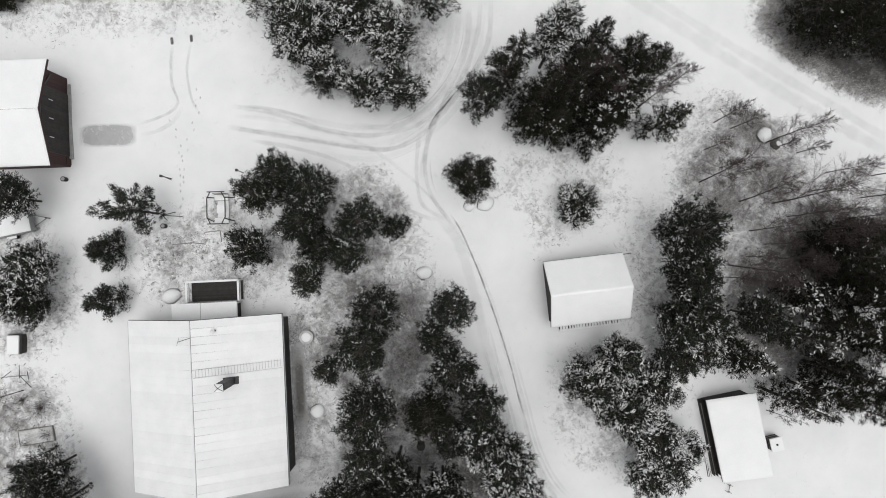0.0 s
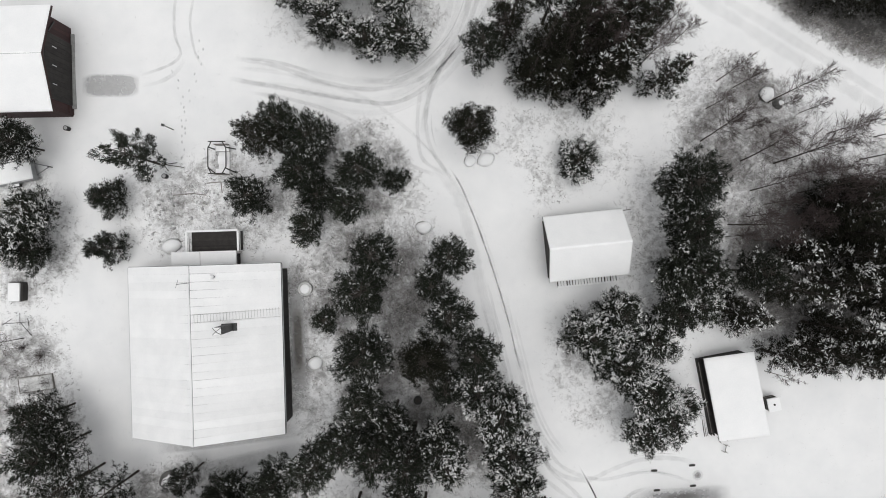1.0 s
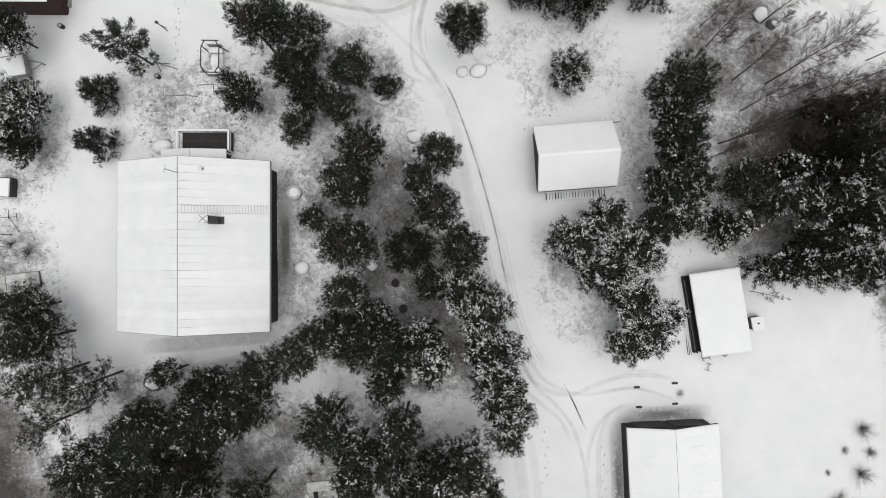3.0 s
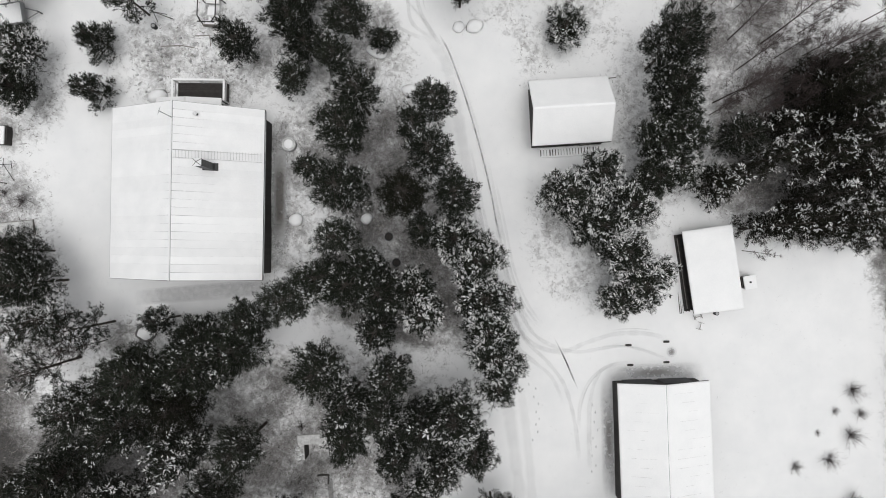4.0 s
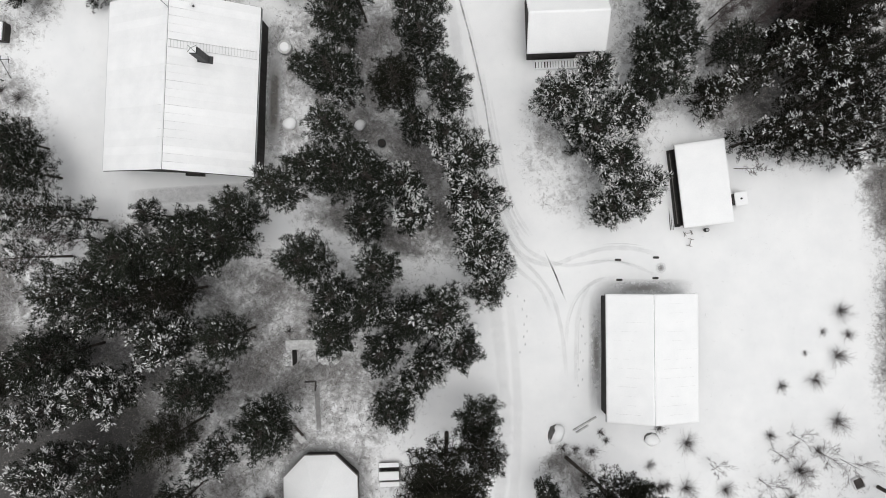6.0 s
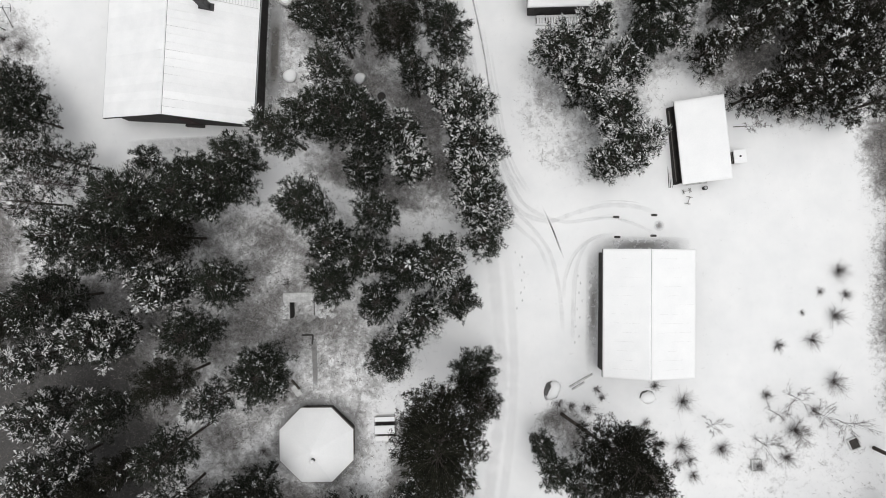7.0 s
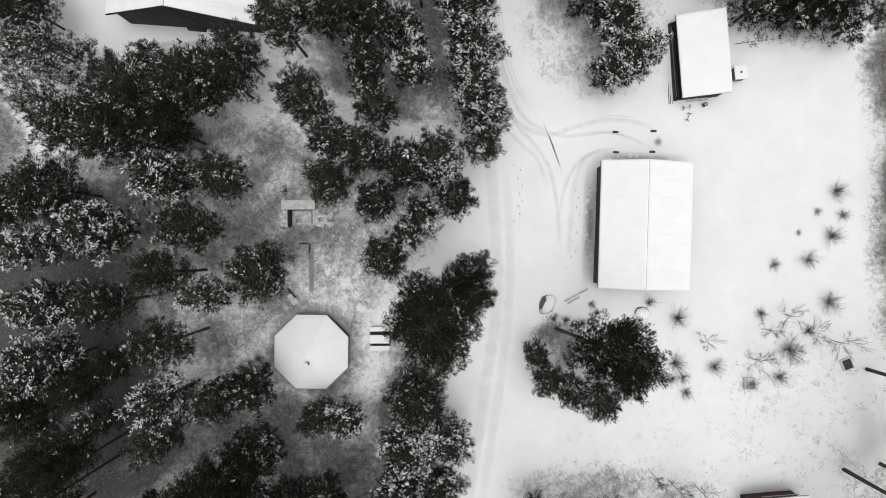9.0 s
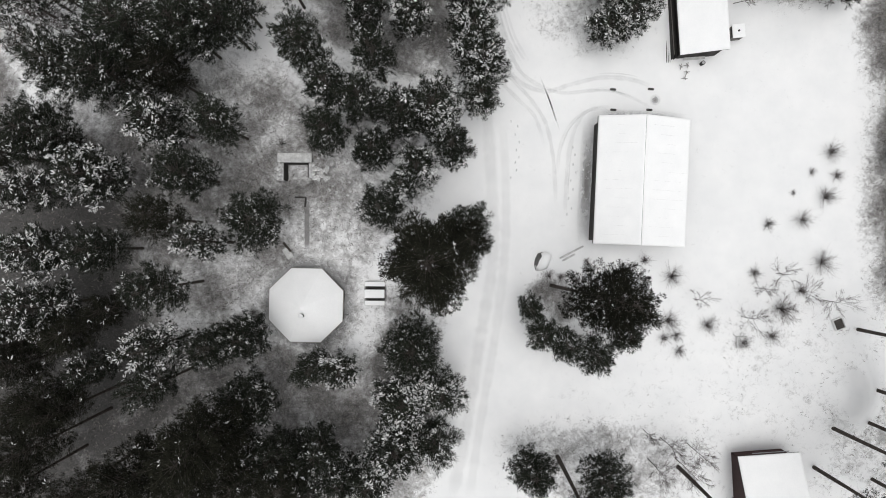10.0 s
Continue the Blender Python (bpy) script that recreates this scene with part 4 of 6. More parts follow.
def trailer(x, y, turn):
    top = root("trailer", x, y, high(x, y), turn, "parked box trailer filled with snow", "trailer")
    part("load_bed", boxed(-2.0, -0.85, 0.45, 2.0, 0.85, 0.55), DARK_WOOD, top)
    for s in (-1, 1):
        part("side_panel", boxed(-2.0, s * 0.85, 0.45, 2.0, s * 0.9, 0.95), STEEL, top)
        wheel = part("wheel", rods(((0.1, s * 0.92, 0.27), (0.1, s * 1.12, 0.27), 0.3), sides=20), RUBBER, top)
        part("hub", rods(((0.1, s * 1.1, 0.27), (0.1, s * 1.14, 0.27), 0.14), sides=12), STEEL, wheel)
        part("mudguard", boxed(-0.3, s * 0.92, 0.6, 0.5, s * 1.14, 0.64, 0.01), SNOW, top)
        part("end_panel", boxed(s * 2.0, -0.9, 0.45, s * 2.05, 0.9, 0.95), STEEL, top)
        part("drawbar", rods(((2.0, s * 0.5, 0.45), (3.2, 0.0, 0.45), 0.04)), STEEL, top)
    part("snow_load", moved(blanket(3.95, 1.68, 0.2, 77), Matrix.Translation((-1.98, -0.84, 0.75))), SNOW, top, "bed of snow")
    part("jockey_wheel", rods(((3.15, 0, 0.0), (3.15, 0, 0.6), 0.05)), BLACK_SHEET, top)


trailer(-36.2, 4.9, 8)


def picnic_table(x, y, turn):
    top = root("picnic_table", x, y, high(x, y), turn, "wooden picnic table with benches under even snow", "picnic table")
    for yy, w, z in ((0, 0.38, 0.72), (-0.84, 0.21, 0.42), (0.84, 0.21, 0.42)):
        name = "tabletop" if yy == 0 else "bench"
        p = part(name, boxed(-0.9, yy - w, z, 0.9, yy + w, z + 0.04), GREY_WOOD, top)
        part("snow_layer", boxed(-0.88, yy - w + 0.01, z + 0.04, 0.88, yy + w - 0.01, z + 0.14, 0.035), SNOW, p, "even layer of snow")
    for x2 in (-0.62, 0.62):
        part("cross_beam", beam((x2, -0.85, 0.38), (x2, 0.85, 0.38), 0.05, 0.1), DARK_WOOD, top)
        for s in (-1, 1):
            part("leg", beam((x2, s * 0.62, -0.05), (x2, s * 0.25, 0.72), 0.05, 0.1), DARK_WOOD, top)


picnic_table(-3.05, -42.85, 3)


def root_cellar(x, y, turn):
    """A cellar dug into a mound: lined pit, a lintel slab under snow and a low dark door."""
    z = high(x + 3.4, y)
    top = root("root_cellar", x, y, z, turn, "earth cellar with a snowy lintel and a dark sunken doorway", "cellar")
    slab = part("lintel_slab", boxed(-1.5, 0.0, 0.3, 1.5, 0.8, 0.5, 0.04), STONE, top)
    part("snow_cover", moved(blanket(3.0, 0.86, 0.12, 55, rough=0.02), Matrix.Translation((-1.5, -0.03, 0.5))), OLD_SNOW, slab, "uneven snow on the slab")
    part("back_wall", boxed(-1.3, 0.12, -1.6, 1.3, 0.5, 0.3), STONE, top)
    door = part("door", boxed(-1.05, 0.03, -1.5, 0.95, 0.12, 0.3), BLACK_SHEET, top, "low black door in shade")
    for k in range(6):
        part("door_plank", boxed(-1.03 + k * 0.33, 0.0, -1.45, -0.73 + k * 0.33, 0.03, 0.28), DARK_WOOD, door)
    part("door_handle", rods(((0.7, -0.04, -0.6), (0.7, -0.04, -0.45), 0.015)), STEEL, door)
    # lining boards are black to hold the pit's shade in their colour
    for s in (-1, 1):
        wall = part("pit_wall", boxed(s * 1.1, -1.55 if s < 0 else -1.3, -1.6, s * 1.7, 0.02, 0.03, 0.03), BED_STONE, top, "snow-powdered pit wall")
        for k in range(4):
            z0 = -1.45 + k * 0.38
            part("lining_board", boxed(s * 1.04, -1.5 if s < 0 else -1.25, z0, s * 1.1, 0.0, z0 + 0.36), DARK_WOOD, wall, "lining board, black for the pit's shade")
        for k in range(4):
            ob = part("wall_stone", lump("stone", 0.26, 0.22, 0.14, 40 + k + 7 * (s > 0)), BED_STONE, top)
            ob.matrix_basis = pose(s * (1.45 + 0.2 * (k % 2)), -0.1 - 0.4 * k, 0.08)
    # added soil-dark strip that deepens the shade before the door
    part("threshold", boxed(-1.0, -0.3, -1.6, 1.0, 0.02, -1.2), SOIL, top, "dark strip painting the shade under the slab")
    for k in range(6):
        ob = part("loose_stone", lump("stone", 0.34, 0.2, 0.16, 60 + k), BED_STONE, top)
        ob.matrix_basis = pose(1.9 + 0.4 * (k % 3), -0.5 - 0.6 * (k // 3) - 0.2 * (k % 2), -0.02, 0, 0, 40 * k)


BED_STONE = surface("snow_powdered_stone", (0.2, 0.2, 0.2), (0.75, 0.75, 0.75), 2.5, 9, 0.9, 0.3, 0.03, island=0.3)
root_cellar(-10.62, -31.8, 3)


def edging(pts, label, wood, sink):
    """Timbers end to end along the ground."""
    top = root("timber_edging", pts[0][0], pts[0][1], high(*pts[0]), 0, label, "edging")
    for (ax, ay), (bx, by) in zip(pts, pts[1:]):
        a = inside(top, ax, ay, high(ax, ay) + sink)
        b = inside(top, bx, by, high(bx, by) + sink)
        part("timber", beam(a, b, 0.14 if sink > 0 else 0.08, 0.2, 0.015), wood, top)


edging([(-10.6, -34.8), (-9.62, -34.75), (-9.66, -35.6)], "dark sunken timber edging beside the path", DARK_WOOD, 0.03)
edging([(-22.9, 2.35), (-21.2, 2.4), (-20.1, 2.2)], "low timber edge of a planting bed", GREY_WOOD, -0.05)
edging([(-20.0, 3.2), (-18.8, 3.25), (-18.75, 2.3)], "low timber edge beside the garden swing", GREY_WOOD, -0.05)
edging([(13.1, -38.75), (15.1, -37.55)], "snow-dusted plank lying out from the garage corner", OLD_SNOW, 0.06)
edging([(13.35, -38.95), (14.4, -38.3)], "short snow-dusted plank beside a longer one", OLD_SNOW, 0.06)


def bed_stones(x0, y0, x1, y1, n, seed):
    """A strewn bed of snowy stones, too many to count."""
    rng = np.random.default_rng(seed)
    base = bmesh.new()
    bmesh.ops.create_icosphere(base, subdivisions=1, radius=1)
    pv = np.array([v.co[:] for v in base.verts])
    pf = np.array([[v.index for v in f.verts] for f in base.faces])
    base.free()
    x, y = rng.uniform(x0, x1, n), rng.uniform(y0, y1, n)
    s = rng.uniform(0.04, 0.15, n)
    v = pv[None] * (s[:, None] * np.stack((rng.uniform(0.8, 1.5, n), rng.uniform(0.8, 1.4, n), rng.uniform(0.4, 0.8, n)), -1))[:, None, :]
    v = v * rng.uniform(0.8, 1.2, v.shape)
    v += np.stack((x, y, lie(x, y) + 0.02), -1)[:, None, :]
    f = pf[None] + (np.arange(n) * len(pv))[:, None, None]
    tagged(link("bed_stones", arrays("bed_stones", v.reshape(-1, 3), f.reshape(-1, 3), True), BED_STONE), "strewn stones powdered with snow", "stones", kind="stuff")


bed_stones(-25, -1.5, -15.5, 3.2, 110, 3)
bed_stones(-13, -5, -7.5, 4, 70, 4)
bed_stones(-9.3, -38, -4, -31, 70, 6)


def patch(x, y, hx2, hy2, turn, press, label, lift=0.02, power=4, fade=0.2):
    """A spot where the snow is thin, pressed or gone, or shade is painted: a soft-edged sheet on the ground."""
    n = 17
    u = np.linspace(-1, 1, n)
    gx, gy = np.meshgrid(u, u)
    q = (np.abs(gx) ** power + np.abs(gy) ** power) ** (1 / power)
    a = press * 0.62 * np.clip((1.0 - q) / fade, 0, 1)
    c, s = math.cos(radians(turn)), math.sin(radians(turn))
    wx, wy = x + c * gx * hx2 - s * gy * hy2, y + s * gx * hx2 + c * gy * hy2
    i = (np.arange(n - 1)[:, None] * n + np.arange(n - 1)[None, :]).ravel()
    me = arrays("bare_or_shade_patch", np.stack((wx, wy, lie(wx, wy) + lift), -1).reshape(-1, 3), np.stack((i, i + 1, i + n + 1, i + n), -1), True)
    me.attributes.new("press", "FLOAT", "POINT").data.foreach_set("value", a.astype(np.float32).ravel())
    tagged(link("bare_or_shade_patch", me, PRESSED_OR_SHADE), label, "bare patch", kind="structure")


patch(-27.7, 11.95, 2.45, 1.0, -3, 0.95, "grey oblong left by a parked car", 0.06)
for wx, wy in ((16.72, -23.7), (20.05, -23.45), (16.88, -25.45), (20.05, -25.25)):
    patch(wx, wy, 0.29, 0.11, 0, 1.75, "dark wheel print melted through the snow", 0.075, 4, 0.1)
for wx, wy in ((-21.75, 19.5), (-20.1, 19.6)):
    patch(wx, wy, 0.14, 0.33, 0, 1.5, "dark wheel print melted through the snow", 0.075)
patch(20.5, -24.35, 0.5, 0.5, 0, 1.3, "dark round spot of bare ground", 0.08, 2, 0.8)
# soft shade of the house's east wall, painted on the snow
patch(-13.05, -10.5, 0.95, 6.6, -1.6, 1.35, "dark strip under the eave painting the wall's shade", 0.06, 4, 0.75)
# contact shade of the garage, painted as two fading dark strips
patch(19.0, -26.1, 4.4, 0.8, 1.2, 1.2, "painted contact shade along the garage wall", 0.06, 4, 0.8)
patch(14.95, -31.8, 0.7, 5.6, 1.2, 1.2, "painted contact shade beside the garage wall", 0.07, 4, 0.8)
patch(-9.42, -37.2, 0.26, 2.6, 2.5, 1.15, "narrow trench with grey bottom beside the path", 0.06, 6, 0.35)
# shaded ground south of the house, put into a grey sheet
patch(-19.6, -18.5, 6.2, 0.75, 4, 0.62, "greyish snow along the house wall, its shade painted in", 0.07, 6, 0.3)
patch(-18.2, -20.6, 5.6, 0.85, 9, 0.45, "greyish snow beside a pale path", 0.07, 4, 0.5)
# the hut's shade on the ground, painted as a soft ring
patch(-8.95, -44.05, 4.35, 4.35, 0, 0.95, "dark ring painting the shade round the hut", 0.065, 2, 0.22)
# bare ground with the table's shade painted into it
patch(-3.05, -42.85, 1.05, 1.0, 3, 1.75, "snow-free ground under the picnic table, darkened for its shade", 0.07)


def pole_sign(x, y, h, arm, turn, name, label):
    top = root(name, x, y, high(x, y), turn, label, "post")
    part("pole", rods(((0, 0, -0.2), (0, 0, h), 0.04)), DARK_WOOD, top)
    part("head", boxed(-0.1, -0.1, h, 0.1, 0.1, h + 0.2, 0.02), BLACK_SHEET, top, "dark box-shaped head")
    if arm:
        part("arm", rods(((0, 0, h * 0.8), (arm, -0.15, h * 0.8), 0.03)), DARK_WOOD, top)


pole_sign(-16.5, 7.95, 1.6, 0.0, 0, "garden_lamp", "black garden lamp on a thin post")
pole_sign(-22.6, 7.9, 1.7, 0.7, -15, "feeder_post", "bird feeder on a post with a side arm")


def tripod(x, y):
    top = root("pole_tripod", x, y, high(x, y), 0, "three slanting bare poles tied at the top", "poles")
    for a, b in ((0.5, 0.35), (1.1, -0.1), (-0.3, -0.35)):
        part("pole", rods(((a, b, -0.1), (0, 0, 1.3), 0.03)), BARK, top)


tripod(-22.9, 4.75)


def tub(x, y, label, k=1.0):
    top = root("tub", x, y, high(x, y), 0, label, "tub")
    bm = bmesh.new()
    rod(bm, (0, 0, -0.05), (0, 0, 0.45), 0.3 * k, 0.36 * k, 18)
    part("wall", bm, RUBBER, top)
    bm = bmesh.new()
    rod(bm, (0, 0, 0.4), (0, 0, 0.47), 0.27 * k, 0.24 * k, 14)
    part("fill", bm, SOIL if k == 1 else BED_STONE, top)


tub(-23.35, 3.95, "black plant tub filled with snow", 0.6)
tub(-3.3, -16.2, "black bucket standing in the snow")
tub(-3.9, -14.0, "dark open barrel between the pines", 1.0)
tub(24.3, -21.0, "small dark pot beside the woodshed wall", 0.5)
tub(-31.5, 8.5, "dark tub beside the barn corner", 0.6)


def chest(x, y, turn, label):
    top = root("garden_box", x, y, high(x, y), turn, label, "box")
    part("body", boxed(-0.5, -0.78, -0.05, 0.52, 0.78, 0.6, 0.02), DARK_WOOD, top)
    part("lid", boxed(-0.56, -0.82, 0.6, 0.56, 0.82, 0.66), DARK_WOOD, top)
    part("snow_cap", boxed(-0.58, -0.8, 0.66, 0.42, 0.76, 0.84, 0.08), SNOW, top, "thick cushion of snow")


chest(-36.4, -5.0, -4, "dark garden box under a cushion of snow")


def drying_poles(x, y):
    """Thin bare poles of a drying rack: a long bar, a cross bar and slanting props."""
    top = root("drying_rack", x, y, high(x, y), 0, "thin drying rack of bare poles over the snow", "rack")
    for a, b in (((-1.2, 0.0, 1.1), (1.1, 0.05, 1.1)), ((0.95, 0.35, 1.05), (1.1, -0.3, 1.15)), ((-0.5, 0.75, 0.0), (0.35, -0.15, 1.15)), ((0.35, 0.1, 1.15), (0.4, -1.2, 0.0)), ((-1.2, 0.3, 0.0), (-1.15, -0.1, 1.15))):
        part("pole", rods((a, b, 0.024)), DARK_WOOD, top)


drying_poles(-36.2, -7.6)


def planting_box(x, y, turn, lx, ly):
    """A low planting box full of snow with frost-hung twigs in it."""
    top = root("planting_box", x, y, high(x, y), turn, "low wooden planting box full of snow", "planting box")
    part("snow_bed", moved(blanket(lx, ly, 0.2, 91, rough=0.02), Matrix.Translation((-lx / 2, -ly / 2, 0.05))), OLD_SNOW, top, "patchy bed of snow")
    for s in (-1, 1):
        part("side_board", boxed(-lx / 2 - 0.04, s * (ly / 2 + 0.02) - 0.02, -0.2, lx / 2 + 0.04, s * (ly / 2 + 0.02) + 0.02, 0.22), GREY_WOOD, top)
        part("end_board", boxed(s * (lx / 2 + 0.02) - 0.02, -ly / 2, -0.2, s * (lx / 2 + 0.02) + 0.02, ly / 2, 0.22), GREY_WOOD, top)


planting_box(-35.6, -12.9, 5, 2.9, 1.25)


def brush_pile(x, y, turn):
    """Cut bare branches lying side by side on the snow."""
    rng = random.Random(14)
    top = root("brush_pile", x, y, high(x, y), turn, "pile of cut bare branches lying on the snow", "brush pile")
    for i in range(16):
        a, w = rng.uniform(-1.9, -0.9), rng.uniform(-0.55, 0.55)
        b = rng.uniform(0.8, 2.0)
        part("branch", rods(((a, w * 1.3, rng.uniform(0.03, 0.2)), (b, w * 0.6 + rng.uniform(-0.15, 0.15), rng.uniform(0.08, 0.35)), rng.uniform(0.012, 0.026))), BARK, top)


brush_pile(-26.9, -25.1, 27)


def cold_frame(x, y, turn, label, bed):
    top = root("cold_frame", x, y, high(x, y), turn, label, "cold frame")
    part("bed", boxed(-0.4, -0.45, -0.1, 0.4, 0.45, 0.2), bed, top)
    for a, b in (((-0.43, -0.48), (0.43, -0.48)), ((0.43, -0.48), (0.43, 0.48)), ((0.43, 0.48), (-0.43, 0.48)), ((-0.43, 0.48), (-0.43, -0.48))):
        part("rail", beam((*a, 0.12), (*b, 0.12), 0.06, 0.4), WHITE_PAINT, top)


cold_frame(38.2, -43.05, 25, "small dark bed in a pale timber frame", SOIL)
cold_frame(29.75, -45.2, 5, "low planting bed in a pale timber frame", BED_STONE)


def doorstone(x, y, turn):
    top = root("flat_stone", x, y, high(x, y), turn, "flat grey stone slab powdered with snow", "stone")
    part("slab", boxed(-0.3, -0.55, -0.1, 0.3, 0.5, 0.16, 0.05), BED_STONE, top)
    part("snow_cap", boxed(-0.26, -0.5, 0.15, 0.24, 0.42, 0.2, 0.03), OLD_SNOW, top, "thin snow")


def log(x, y, turn, length, r):
    top = root("log", x, y, high(x, y) + r * 0.6, turn, "short dark log lying in the snow", "log")
    part("stem", rods(((-length / 2, 0, 0), (length / 2, 0, 0.03), r), sides=10), BARK, top)
    for e in (-1, 1):
        part("cut_face", rods(((e * length / 2, 0, 0.015 + e * 0.015), (e * (length / 2 + 0.01), 0, 0.015 + e * 0.015), r * 0.9), sides=10), GREY_WOOD, top)


doorstone(-11.0, -39.75, 38)
log(-11.1, -39.25, -47, 1.05, 0.11)


# ---- trees ----
def blades(p, d, length, width, up):
    """Narrow pointed shoots from p along d: points and triangles."""
    n = len(p)
    s = np.cross(d, up)
    s /= np.linalg.norm(s, axis=1)[:, None] + 1e-9
    w = s * (width * 0.5)[:, None]
    v = np.stack((p + w, p + d * length[:, None], p - w), 1).reshape(-1, 3)
    return v, np.arange(n * 3).reshape(-1, 3)


def snow_lumps(p, d, length, width):
    """Small pointed loaves of snow lying on shoots."""
    n = len(p)
    up = np.tile([[0.0, 0.0, 1.0]], (n, 1))
    s = np.cross(d, up)
    s /= np.linalg.norm(s, axis=1)[:, None] + 1e-9
    mid = p + d * (length * 0.55)[:, None]
    w = s * (width * 0.5)[:, None]
    v = np.stack((p + up * 0.03, mid + w + up * 0.012, p + d * (length * 1.02)[:, None] + up * 0.03, mid - w + up * 0.012), 1).reshape(-1, 3)
    k = (np.arange(n) * 4)[:, None]
    return v, np.concatenate((k + np.array([[0, 1, 2]]), k + np.array([[0, 2, 3]])))


def stem(mids, rad, sides=8):
    """One connected tapered stem through the given rings."""
    t = np.arange(sides) * 2 * np.pi / sides
    ring = np.stack((np.cos(t), np.sin(t), np.zeros(sides)), -1)
    v = (mids[:, None, :] + ring[None] * rad[:, None, None]).reshape(-1, 3)
    k = (np.arange(len(mids) - 1) * sides)[:, None]
    i = np.arange(sides)[None]
    j = (i + 1) % sides
    return v, np.stack((k + i, k + j, k + j + sides, k + i + sides), -1).reshape(-1, 4)


def tubes(starts, ends, r0, r1, sides=4):
    """Many tapered bars as one set of points and faces."""
    d = ends - starts
    d = d / (np.linalg.norm(d, axis=1)[:, None] + 1e-9)
    ref = np.where(np.abs(d[:, 2:3]) > 0.9, [[1.0, 0, 0]], [[0, 0, 1.0]])
    a = np.cross(d, ref)
    a /= np.linalg.norm(a, axis=1)[:, None]
    b = np.cross(d, a)
    t = np.arange(sides) * 2 * np.pi / sides
    ring = a[:, None, :] * np.cos(t)[None, :, None] + b[:, None, :] * np.sin(t)[None, :, None]
    v = np.concatenate((starts[:, None, :] + ring * np.asarray(r0)[:, None, None], ends[:, None, :] + ring * np.asarray(r1)[:, None, None]), 1)
    k = (np.arange(len(starts)) * 2 * sides)[:, None, None]
    i = np.arange(sides)
    j = (i + 1) % sides
    f = np.stack((i, j, j + sides, i + sides), -1)[None] + k
    return v.reshape(-1, 3), f.reshape(-1, 4)


# crown start, limbs per metre of radius, shoots per square metre, snow share, limb rise, label
KINDS = {
    "pine": (0.4, 15, 2050, 0.082, 0.35, "dark green pine with flecks of snow on its crown", NEEDLES),
    "dense": (0.45, 18, 2250, 0.008, 0.4, "tall dark pine with a dense, nearly snow-free crown", DARK_NEEDLES),
    "snowy": (0.3, 15, 2050, 0.23, 0.3, "young pine whose shoots are laden with snow", NEEDLES),
    "spruce": (0.1, 22, 2100, 0.04, 0.02, "dark spruce with a pointed crown and a little snow", DARK_NEEDLES),
    "fir": (0.1, 20, 2050, 0.165, -0.05, "tall spruce with snow on its drooping branches", DARK_NEEDLES),
    "young": (0.1, 16, 2600, 0.06, 0.35, "small young pine standing in the snow", NEEDLES),
    "thin": (0.3, 8, 800, 0.2, 0.3, "thin young pine with a see-through crown", NEEDLES),
    "sparse": (0.25, 5, 1500, 0.03, 0.3, "slender pine with few separate branches", NEEDLES),
}
TREES = [0]


